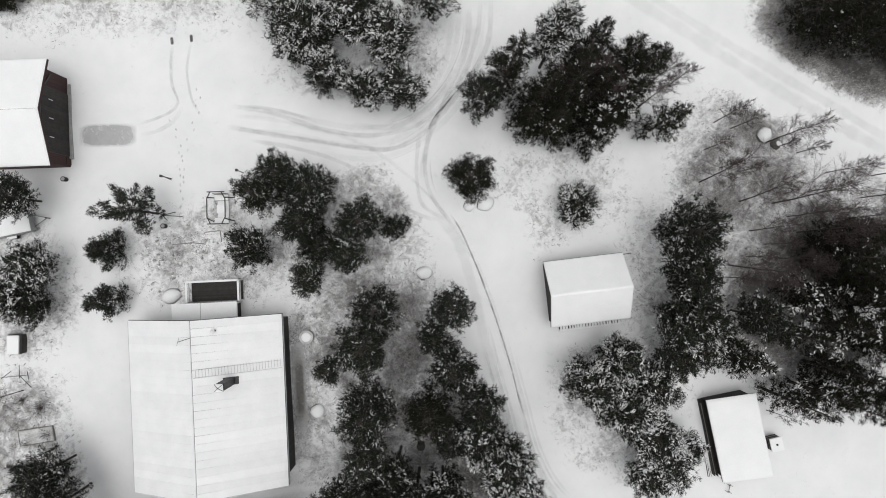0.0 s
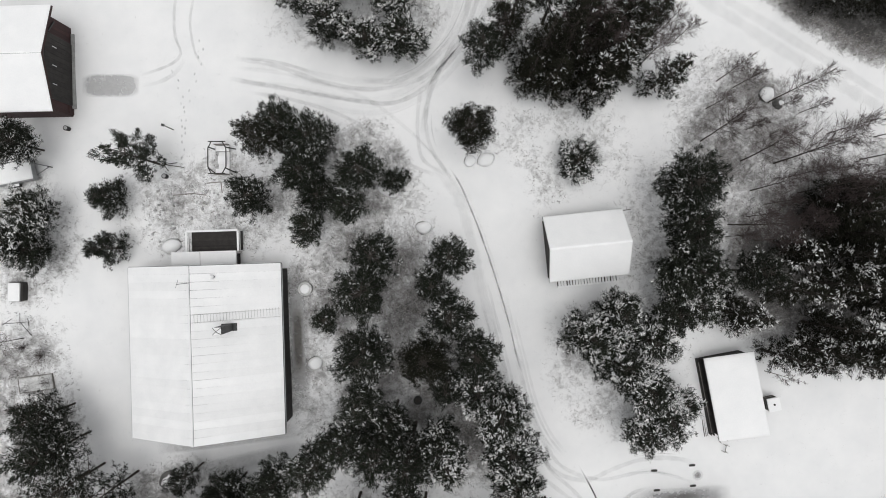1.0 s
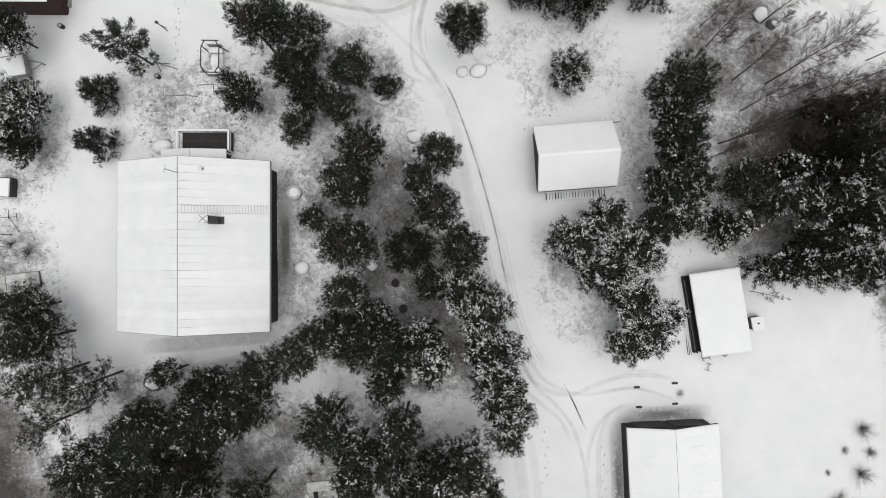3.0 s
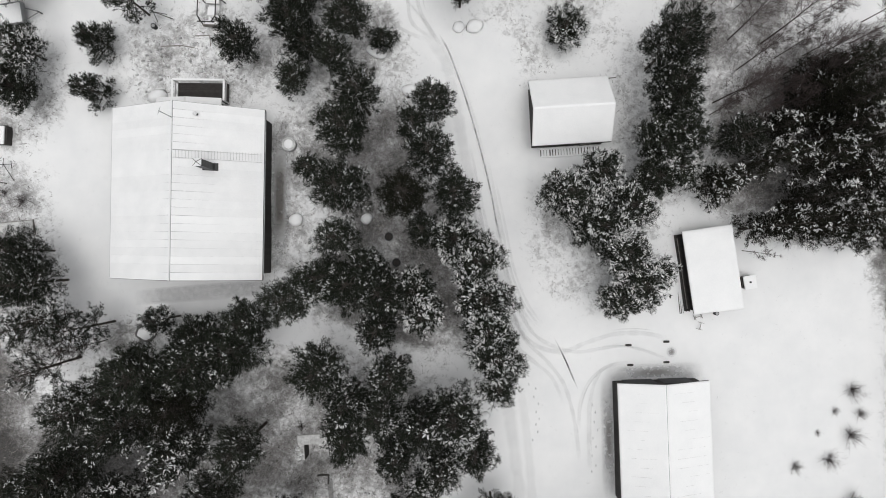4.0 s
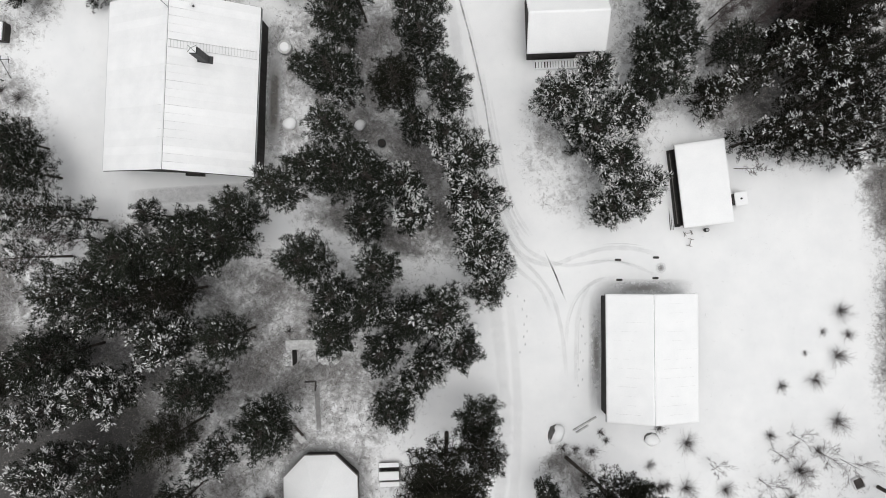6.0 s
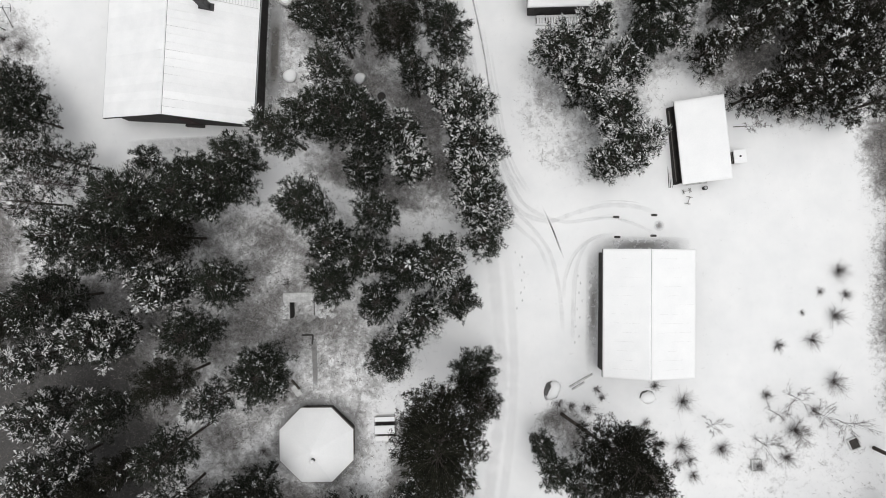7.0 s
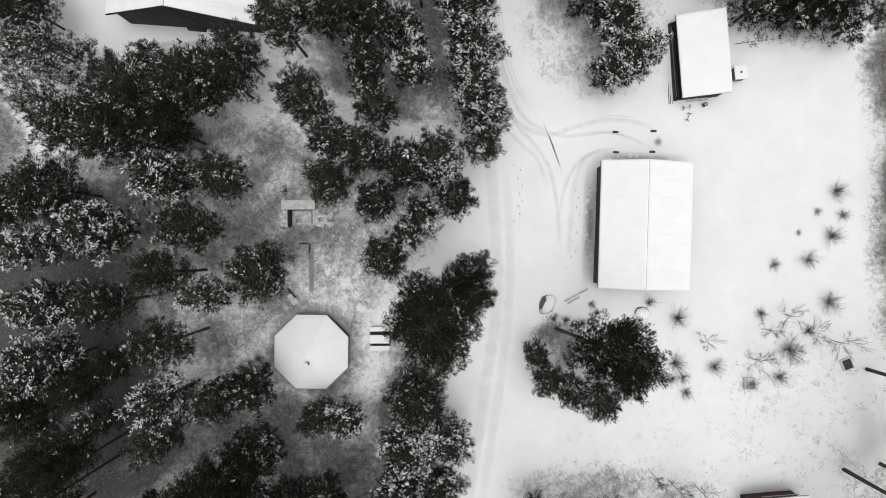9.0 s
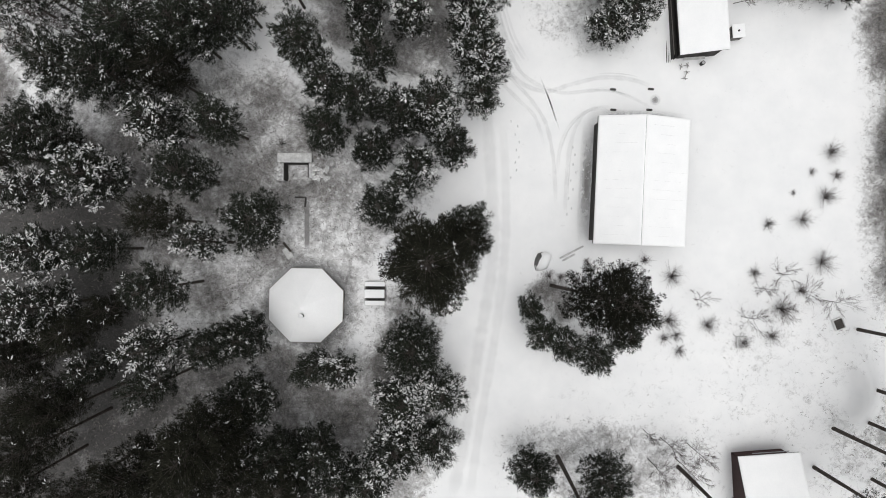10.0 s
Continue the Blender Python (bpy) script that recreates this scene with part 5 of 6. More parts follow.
def grow(kind, x, y, h, r, bow=None):
    """A conifer of that kind, height and crown radius, with its own trunk, branches, foliage and clinging snow; bow is its top's offset."""
    TREES[0] += 1
    rng = np.random.default_rng(100 + TREES[0])
    start, per, dense, snow, rise, label, leaf = KINDS[kind]
    z0 = high(x, y)
    turn = 0.0 if bow else rng.uniform(0, 360)
    top = root("spruce_tree" if kind in ("spruce", "fir") else "pine_tree", x, y, z0, turn, label, "tree", "conifers")
    # trunk
    lean = bow or rng.normal(0, 0.012 * h, 2)
    curl = 1.0 if bow else 2.0
    zs = np.linspace(-0.3, h * 0.97, 7)
    mids = np.stack((lean[0] * (zs / h) ** curl, lean[1] * (zs / h) ** curl, zs), -1)
    rad = (0.035 + 0.0085 * h) * (1 - 0.9 * np.clip(zs / h, 0, 1)) + 0.012
    v, f = stem(mids, rad, 8)
    part("trunk", arrays("trunk", v, f, True), BARK, top)
    # limbs
    r = r * 1.02 - 0.03
    n = int(1.4 * per * (1.2 + r))
    u = (np.arange(n) + rng.random(n)) / n
    az = np.arange(n) * 2.399 + rng.normal(0, 0.4, n)
    lz = h * (start + (0.96 - start) * u)
    if kind in ("spruce", "fir", "young"):
        reach = r * (0.12 + 1.12 * (1 - u) ** 0.7)
    else:
        reach = r * np.clip(np.sqrt(np.clip(1 - (np.abs(u - 0.32) / 0.7) ** 2.2, 0.03, 1)), 0.2, 1)
    reach = reach * rng.uniform(0.7, 1.06, n)
    soft = 0.45 if kind == "dense" else 1.0
    lobes = 0.96 + soft * (0.06 * np.sin(az * 2 + rng.uniform(0, 6)) + 0.06 * np.sin(az * 3 + rng.uniform(0, 6)))
    reach = reach * lobes
    el = rise + 0.5 * (u - 0.4) * (kind not in ("spruce", "fir")) + rng.normal(0, 0.12, n)
    out = np.stack((np.cos(az) * np.cos(el), np.sin(az) * np.cos(el), np.sin(el)), -1)
    reach = reach / np.maximum(np.cos(el), 0.4)
    foot = np.stack((lean[0] * (lz / h) ** curl, lean[1] * (lz / h) ** curl, lz - 0.25 * reach * np.sin(el)), -1)
    sag = -0.12 if kind in ("spruce", "fir") else 0.06
    tipz = sag * reach
    end = foot + out * reach[:, None]
    end[:, 2] += tipz
    lr = 0.012 + 0.012 * reach
    half = foot + out * (reach * 0.5)[:, None]
    half[:, 2] += tipz * 0.25
    v1, f1 = tubes(foot, half, lr, lr * 0.65, 3)
    v2, f2 = tubes(half, end, lr * 0.65, lr * 0.15, 3)
    tagged(part("limbwork", arrays("limbwork", np.vstack((v1, v2)), np.vstack((f1, f2 + len(v1)))), BARK, top), kind="stuff")
    # fans of shoots along the limbs
    small = {"dense": 0.68, "spruce": 0.85}.get(kind, 0.95)
    count = int(0.97 * dense / small * (r + 0.02) ** 2 / 6) + 30
    pick = rng.choice(n, count, p=reach ** 1.3 / np.sum(reach ** 1.3))
    s = 0.2 + 0.86 * rng.random(count) ** 0.8
    p = foot[pick] + out[pick] * (reach[pick] * s)[:, None]
    p[:, 2] += tipz[pick] * s * s
    side = rng.choice([-1.0, 1.0], count)
    mag = rng.random(count) ** 1.3 * (0.08 + 0.42 * np.clip(1.05 - s, 0, 1)) * reach[pick]
    la = az[pick] + side * 1.1
    p[:, 0] += np.cos(la) * mag
    p[:, 1] += np.sin(la) * mag
    p[:, 2] += rng.normal(0, 0.09, count)
    fan = az[pick] + side * np.minimum(mag * 1.5, 0.9) + rng.normal(0, 0.3, count)
    k = 6
    a = (fan[:, None] + np.linspace(-0.85, 0.85, k)[None] + rng.normal(0, 0.2, (count, k))).ravel()
    e = (rng.normal(0.25, 0.3, (count, k))).ravel() + (0.2 if kind not in ("spruce", "fir") else -0.1)
    d = np.stack((np.cos(a) * np.cos(e), np.sin(a) * np.cos(e), np.sin(e)), -1)
    big = 0.8 + 0.12 * min(r, 3)
    ln = rng.uniform(0.13, 0.33, count * k) * big * small * (1.22 - 0.5 * np.repeat(s, k))
    wd = ln * rng.uniform(0.17, 0.3, count * k) * (1.0 if kind != "dense" else 1.45 if r > 2.6 else 1.12)
    pp = np.repeat(p, k, 0) + rng.normal(0, 0.06, (count * k, 3))
    up = rng.normal(0, 0.45, (count * k, 3)) + [[0, 0, 1.0]]
    v, f = blades(pp, d, ln, wd, up)
    tagged(part("crown", arrays("crown", v, f), leaf, top), kind="stuff")
    # snow on the more exposed fans
    level = p[:, 2] / h
    chance = snow * (0.5 + 1.4 * np.clip((level - start) / (1 - start), 0, 1)) * (0.4 + 0.9 * s)
    chance = chance * (0.2 + 2.0 * rng.random(n) ** 1.6)[pick]
    if kind == "fir":
        chance = chance * np.where(s > 0.62, 1.25, 0.3)
    held = rng.random(count) < chance * 0.44
    m = int(held.sum())
    if m > 2:
        # each laden tuft holds a fan of narrow loaves of snow
        q = 5
        size = {"fir": 0.92, "snowy": 0.92}.get(kind, 0.66)
        a2 = (fan[held][:, None] + np.linspace(-1.15, 1.15, q)[None] + rng.normal(0, 0.22, (m, q))).ravel()
        e2 = rng.normal(0.16, 0.2, m * q)
        d2 = np.stack((np.cos(a2) * np.cos(e2), np.sin(a2) * np.cos(e2), np.sin(e2)), -1)
        tuft = np.repeat(rng.uniform(0.7, 1.2, m), q) * size
        l2 = tuft * rng.uniform(0.2, 0.4, m * q)
        root_at = np.repeat(p[held], q, 0) + d2 * (0.07 * tuft)[:, None] + rng.normal(0, 0.035, (m * q, 3)) + [[0, 0, 0.06]]
        some = rng.random(m * q) < 0.75
        v, f = snow_lumps(root_at[some], d2[some], l2[some], (l2 * rng.uniform(0.22, 0.34, m * q))[some])
        tagged(part("clinging_snow", arrays("clinging_snow", v, f), TREE_SNOW, top, "snow clinging to the shoots"), kind="stuff")


grow("sparse", -23.9, 5.05, 6.6, 2.0)
grow("pine", -21.9, -20.5, 5.4, 1.25)
grow("young", -27.15, 2.3, 4.3, 1.5)
grow("young", -27.55, -1.85, 4.6, 1.4)
grow("young", -4.1, 2.5, 2.4, 1.16)
grow("pine", -33.7, 6.8, 5.1, 2.13)
grow("pine", -12.5, 6.8, 6.4, 1.83)
grow("pine", -10.3, 5.7, 5.9, 2.20)
grow("pine", -10.9, 3.2, 5.8, 2.11)
grow("pine", -15.4, 1.5, 4.4, 1.88)
grow("pine", -9.9, 1.3, 4.6, 1.88)
grow("pine", -6.5, 3.0, 6.0, 1.98)
grow("pine", -11.2, -1.1, 3.4, 1.60)
grow("pine", -7.7, 0.4, 4.8, 1.57)
grow("pine", 19.0, -3.9, 7.2, 2.11)
grow("pine", 18.0, -7.0, 6.7, 2.13)
grow("pine", 17.5, -9.6, 6.2, 1.88)
grow("pine", 19.9, -6.8, 6.7, 1.86)
grow("pine", -5.4, -3.6, 10.8, 1.85)
grow("pine", -6.4, -6.2, 10.8, 2.1)
grow("pine", -6.5, -10.7, 12.0, 2.2)
grow("pine", -9.9, -8.5, 4.6, 1.2)
grow("pine", -1.4, -6.1, 10.0, 1.5)
grow("pine", 0.2, -4.1, 9.2, 1.75)
grow("pine", 0.0, -8.5, 12.2, 1.85)
grow("pine", 1.6, -11.4, 11.0, 1.95)
grow("pine", -10.4, -18.6, 10.6, 1.85)
grow("pine", -8.2, -17.2, 10.0, 2.00)
grow("pine", -6.0, -17.4, 11.9, 2.10)
grow("pine", -3.6, -18.2, 12.4, 2.09)
grow("pine", -5.0, -16.2, 9.5, 1.7)
grow("pine", -7.0, -14.1, 11.0, 1.6)
grow("pine", -4.2, -20.9, 9.9, 1.76)
grow("pine", -8.7, -24.0, 10.4, 2.17)
grow("pine", -6.7, -26.6, 9.2, 1.93)
grow("pine", -3.1, -24.4, 10.8, 1.75)
grow("pine", -4.1, -27.5, 9.3, 1.93)
grow("pine", -6.9, -29.9, 8.0, 1.97)
grow("pine", -1.1, -28.3, 9.8, 2.13)
grow("pine", -3.0, -31.0, 7.9, 1.85)
grow("pine", 2.9, -30.4, 8.8, 1.95)
grow("pine", -2.3, -35.5, 7.8, 1.86)
grow("pine", 4.5, -36.5, 6.5, 2.03)
grow("pine", -14.9, -22.4, 9.4, 2.36)
grow("pine", -14.0, -20.5, 8.8, 1.95)
grow("pine", -17.4, -23.3, 10.2, 2.58)
grow("pine", -21.0, -23.9, 11.4, 2.61)
grow("pine", -23.8, -25.2, 10.3, 1.87)
grow("pine", -22.2, -27.3, 11.7, 2.53)
grow("pine", -26.6, -26.7, 9.8, 2.43)
grow("dense", -31.6, -33.2, 10.0, 2.2)
grow("thin", -30.4, -20.1, 7.0, 2.09)
grow("thin", -27.5, -20.9, 7.6, 2.07)
grow("pine", -17.3, -33.9, 9.6, 2.22)
grow("pine", -28.0, -31.5, 10.2, 2.77)
grow("pine", -12.3, -37.1, 7.7, 2.57)
grow("pine", -31.4, -17.3, 7.4, 2.51)
grow("thin", -31.8, -20.7, 7.7, 1.94)
grow("pine", -32.5, -14.8, 6.2, 1.98)
grow("pine", -33.6, -1.6, 3.4, 2.10)
grow("pine", 18.9, -2.6, 7.6, 2.01)
grow("pine", 19.0, -6.3, 6.8, 2.22)
grow("pine", 24.1, -6.7, 6.8, 1.86)
grow("pine", 11.4, -45.0, 5.0, 1.6)
grow("pine", 18.3, -44.7, 5.4, 1.5)
grow("pine", 10.3, -43.0, 4.6, 1.3)
grow("pine", 0.8, -46.6, 8.1, 2.58)
grow("pine", -7.4, -49.0, 6.4, 1.64)
grow("pine", -18.4, -42.7, 11.7, 2.08)
grow("pine", -14.6, -47.0, 9.7, 1.99)
grow("pine", -12.6, -46.5, 8.1, 2.04)
grow("pine", -12.0, -51.5, 8.6, 2.55)
grow("pine", -9.6, -55.6, 8.7, 2.46)
grow("pine", -6.4, -55.3, 7.6, 2.15)
grow("pine", -4.3, -57.4, 7.6, 1.88)
grow("pine", -23.7, -40.1, 9.6, 2.05)
grow("pine", -24.6, -49.7, 8.1, 1.58)
grow("pine", 11.0, -56.1, 7.0, 2.1)
grow("pine", 17.0, -56.2, 7.2, 2.2)
grow("pine", -6.8, -58.5, 8.8, 1.98)
grow("pine", -18.8, -50.4, 10.7, 1.74)
grow("pine", -0.7, -13.8, 9.5, 1.45)
grow("snowy", -32.8, 1.4, 5.1, 1.95)
grow("snowy", -34.8, -0.9, 4.6, 1.79)
grow("snowy", 11.1, 3.2, 2.6, 1.88)
grow("snowy", -9.8, 18.0, 7.0, 2.81)
grow("snowy", -5.9, 19.0, 7.1, 2.59)
grow("snowy", -8.4, 14.9, 5.2, 1.87)
grow("snowy", -5.5, 13.5, 4.9, 1.70)
grow("snowy", -2.7, 13.3, 5.7, 1.99)
grow("snowy", -3.1, 17.0, 6.6, 2.27)
grow("snowy", 0.2, 20.2, 6.6, 2.18)
grow("snowy", -12.0, 21.6, 5.7, 2.42)
grow("snowy", 1.6, -14.3, 8.1, 1.99)
grow("snowy", 3.1, -16.1, 9.4, 2.29)
grow("snowy", 3.8, -19.0, 8.4, 2.51)
grow("snowy", 4.0, -21.4, 8.0, 2.09)
grow("snowy", 4.8, -23.6, 7.6, 2.38)
grow("snowy", 5.0, -26.1, 6.5, 1.79)
grow("snowy", -1.6, -18.2, 8.7, 1.80)
grow("snowy", -1.0, -20.3, 7.1, 1.67)
grow("snowy", 1.2, -27.8, 10.1, 2.37)
grow("snowy", 0.3, -32.3, 8.2, 1.97)
grow("snowy", -0.9, -33.5, 7.5, 1.51)
grow("snowy", -19.6, -30.2, 9.7, 2.29)
grow("pine", -14.9, -30.0, 9.8, 1.95)
grow("thin", -30.7, -24.0, 7.9, 1.81)
grow("snowy", -29.0, -35.9, 10.9, 2.00)
grow("snowy", 19.2, -9.0, 6.2, 1.88)
grow("snowy", 10.5, -11.0, 7.4, 2.10)
grow("snowy", 13.1, -9.5, 6.8, 1.99)
grow("snowy", 13.0, -13.4, 6.2, 2.33)
grow("snowy", 15.7, -11.8, 5.8, 2.03)
grow("snowy", 15.3, -15.6, 5.9, 2.35)
grow("snowy", 16.9, -18.3, 4.9, 2.11)
grow("snowy", 15.1, -19.4, 4.4, 1.85)
grow("snowy", 18.5, -17.1, 4.2, 1.39)
grow("fir", 23.0, -10.1, 8.6, 1.75)
grow("snowy", 3.3, -50.1, 7.5, 2.15)
grow("snowy", 0.2, -51.0, 7.3, 2.52)
grow("snowy", -0.0, -54.8, 7.6, 2.51)
grow("snowy", 3.1, -54.3, 7.0, 2.03)
grow("snowy", -5.0, -49.1, 5.7, 1.66)
grow("snowy", -2.1, -57.7, 7.6, 2.24)
grow("snowy", -15.8, -39.1, 10.5, 1.65)
grow("snowy", -19.0, -47.4, 10.1, 2.05)
grow("snowy", -24.6, -34.5, 9.4, 2.39)
grow("snowy", -28.9, -40.6, 8.8, 2.33)
grow("snowy", -28.1, -44.9, 10.2, 2.54)
grow("dense", -13.0, 5.2, 10.4, 1.63)
grow("dense", 2.4, 5.6, 7.6, 1.99)
grow("pine", 18.4, 0.2, 9.0, 2.6)
grow("dense", -2.1, -11.3, 11.2, 2.0)
grow("dense", -19.0, -26.5, 9.9, 2.18)
grow("dense", 1.95, -39.2, 17.7, 3.25)
grow("dense", 4.6, -37.7, 11.8, 1.87)
grow("dense", 12.51, -41.2, 14.4, 2.8, (3.4, -0.1))
grow("pine", 13.45, -45.7, 5.2, 1.6)
grow("dense", -18.7, -37.5, 10.3, 1.99)
grow("dense", -13.1, -52.7, 16.8, 2.76)
grow("dense", -16.6, -54.9, 16.7, 2.68)
grow("dense", -11.2, -56.7, 11.0, 2.37)
grow("dense", -28.3, -48.9, 10.3, 1.95)
grow("dense", -26.8, -51.8, 10.4, 2.29)
grow("dense", -25.9, -54.5, 12.8, 2.12)
grow("dense", -27.8, -57.9, 11.7, 2.12)
grow("dense", -13.9, -56.3, 15.6, 2.19)
grow("dense", -28.4, -53.3, 11.6, 1.75)
grow("dense", -25.6, -46.6, 9.2, 1.99)
grow("dense", -23.1, -44.8, 8.1, 1.58)
grow("dense", -24.9, -52.2, 11.7, 1.66)
grow("dense", -22.6, -57.5, 14.2, 1.76)
grow("dense", -29.2, -47.6, 10.2, 1.86)
grow("dense", -8.4, -57.4, 9.9, 2.16)
grow("dense", -12.3, -53.9, 12.1, 1.91)
grow("spruce", 5.6, 13.4, 12.6, 1.8)
grow("pine", 3.5, 11.6, 7.6, 1.75)
grow("snowy", 9.1, 15.2, 11.5, 1.9)
grow("spruce", 11.6, 14.0, 12.6, 1.99)
grow("spruce", 16.2, 13.0, 9.7, 2.04)
grow("spruce", 12.3, 11.4, 10.6, 1.92)
grow("spruce", 14.2, 13.6, 10.6, 1.76)
grow("spruce", 10.8, 12.5, 11.6, 1.80)
grow("spruce", 9.7, 11.0, 12.6, 2.07)
grow("spruce", 8.0, 11.1, 11.6, 1.96)
grow("spruce", 7.3, 10.0, 7.6, 1.53)
grow("fir", 11.9, 9.0, 9.2, 1.85)
grow("spruce", 9.0, 9.5, 8.6, 1.75)
grow("spruce", 37.2, 15.4, 9.5, 2.3)
grow("spruce", 36.2, 18.2, 9.0, 2.2)
grow("spruce", 40.2, 14.2, 8.0, 2.2)
grow("spruce", 33.4, 16.1, 9.1, 2.12)
grow("spruce", 31.0, 17.3, 9.1, 1.91)
grow("spruce", -35.4, 24.4, 2.5, 2.09)
grow("fir", 28.6, -5.4, 6.2, 1.6)
grow("spruce", 31.1, -2.6, 8.6, 1.99)
grow("spruce", 33.6, -3.7, 8.7, 1.99)
grow("spruce", 34.2, -1.1, 8.6, 1.73)
grow("spruce", 35.7, -6.4, 7.6, 1.98)
grow("spruce", 32.1, -1.0, 9.7, 1.78)
grow("spruce", 32.6, -4.2, 9.8, 1.78)
grow("spruce", 43.2, -23.6, 7.5, 2.2)
grow("spruce", 42.9, -27.9, 8.2, 2.3)
grow("spruce", 43.8, -19.6, 7.0, 2.1)
grow("spruce", 43.9, -32.0, 6.6, 2.0)
grow("spruce", 44.6, -37.0, 7.4, 2.2)
grow("spruce", 42.6, -14.6, 6.6, 2.0)
grow("fir", 18.1, 9.2, 8.4, 1.5)
grow("fir", 14.7, 11.0, 9.7, 1.71)
grow("fir", 13.6, 9.7, 9.7, 1.79)
grow("fir", 26.8, -8.3, 10.5, 1.48)
grow("fir", 30.2, -11.5, 10.0, 1.5)
grow("fir", 28.8, -13.2, 9.5, 1.54)
grow("fir", 26.5, -13.7, 10.2, 1.33)
grow("fir", 32.9, -13.0, 10.0, 1.88)
grow("fir", 32.8, -5.8, 9.5, 1.86)
grow("fir", 34.0, -9.2, 9.5, 1.85)
grow("fir", 35.2, -14.5, 10.8, 1.54)
grow("fir", 31.0, -8.1, 9.5, 1.63)
grow("fir", 35.9, -10.3, 10.2, 1.98)
grow("fir", 33.4, -13.6, 10.8, 1.61)
grow("fir", 30.3, -13.9, 10.8, 1.43)
grow("pine", 15.7, -46.4, 5.6, 1.8)
grow("pine", -18.3, -21.6, 6.4, 2.0)
grow("pine", -24.0, -24.0, 6.0, 1.7)
grow("dense", 14.1, -56.5, 18.5, 1.6)
grow("dense", 25.0, -56.8, 17.5, 1.7)


def bare_tree(x, y, h, seed, lean=(0, 0), thick=1.0, spread=1.0, name="bare_birch", label="leafless young birch with fine dark twigs"):
    """A leafless birch: trunk, limbs and several orders of twigs."""
    rng = np.random.default_rng(seed)
    top = root(name, x, y, high(x, y), 0, label, "tree", "bare trees")
    n = 8
    zs = np.linspace(-0.2, h, n)
    w = np.cumsum(rng.normal(0, 0.02 * h / n, (n, 2)), 0)
    mids = np.stack((w[:, 0] + lean[0] * zs / h, w[:, 1] + lean[1] * zs / h, zs), -1)
    rad = thick * (0.014 + 0.0045 * h) * (1 - 0.9 * np.linspace(0, 1, n)) + 0.006
    v, f = stem(mids, rad, 7)
    part("trunk", arrays("trunk", v, f, True), BARK, top)
    starts, ends, ra, rb, fine = [], [], [], [], []
    m = int((12 + h * 3.4) / spread ** 0.7)
    wide = spread > 2
    for i in range(m):
        u = (0.18 if wide else 0.28) + 0.7 * ((i + rng.random()) / m) ** 0.85
        q = np.array([np.interp(u * h, zs, mids[:, c]) for c in range(3)])
        a = i * 2.4 + rng.normal(0, 0.5)
        ln = spread * h * (0.1 + 0.22 * (1 - u)) * rng.uniform(0.55, 1.25)
        d = np.array([math.cos(a), math.sin(a), rng.uniform(0.15, 0.8) if wide else rng.uniform(0.8, 1.7)])
        d /= np.linalg.norm(d)
        # a limb in two stretches, the outer one bent upwards
        bend = d + rng.normal(0, 0.18, 3) + [0, 0, 0.2]
        bend /= np.linalg.norm(bend)
        knee, tip = q + d * ln * 0.5, q + d * ln * 0.5 + bend * ln * 0.5
        r0 = thick * (0.007 + 0.0045 * ln)
        starts += [q, knee]
        ends += [knee, tip]
        ra += [r0, r0 * 0.65]
        rb += [r0 * 0.65, 0.004]
        for k in range(9):
            t = rng.uniform(0.2, 1)
            at, along = (q + d * ln * t, d) if t < 0.5 else (knee + bend * ln * (t - 0.5), bend)
            d2 = along + rng.normal(0, 0.45, 3)
            d2 /= np.linalg.norm(d2)
            l2 = ln * rng.uniform(0.3, 0.65) * (1.15 - 0.5 * t)
            starts.append(at), ends.append(at + d2 * l2), ra.append(thick * 0.006), rb.append(0.003)
            for _ in range(8):
                t3 = rng.uniform(0.2, 1)
                d3 = d2 + rng.normal(0, 0.55, 3)
                d3 /= np.linalg.norm(d3)
                fine.append((*(at + d2 * l2 * t3), *d3, l2 * rng.uniform(0.35, 0.75)))
    v, f = tubes(np.array(starts), np.array(ends), ra, rb, 3)
    tagged(part("crown", arrays("crown", v, f), TWIG, top), kind="stuff")
    g = np.array(fine)
    v, f = blades(g[:, :3], g[:, 3:6], g[:, 6], np.full(len(g), 0.013), rng.normal(0, 1, (len(g), 3)))
    tagged(part("brushwood", arrays("brushwood", v, f), TWIG, top), kind="stuff")


# birches by the upper road, each with its lean
for i, (bx, by, bh, dx, dy, k) in enumerate([(23.7, 9.5, 5.6, 0, 0.2, 1), (25.1, 8.9, 5.0, 0, 0, 1), (28.1, 7.5, 8.0, 0, 0, 0.9), (28.9, 7.0, 3.2, 0, 0, 1), (30.7, 6.4, 4.0, 0, 0, 1), (22.1, 4.5, 8.6, -0.4, 0.7, 1.25),
                                             (25.5, 2.6, 8.6, -0.3, 0.9, 1.1), (28.3, 2.2, 11.0, -0.1, 0.4, 1.2), (26.2, 0.0, 7.0, 0, 0.2, 1), (24.2, -2.8, 9.5, 0, -0.3, 1), (30.3, -0.4, 9.0, 0.2, 0.2, 1.1), (22.7, 7.2, 4.5, 0, 0, 1.2)]):
    bare_tree(bx, by, bh, 300 + i, (dx, dy), 1.05, k)
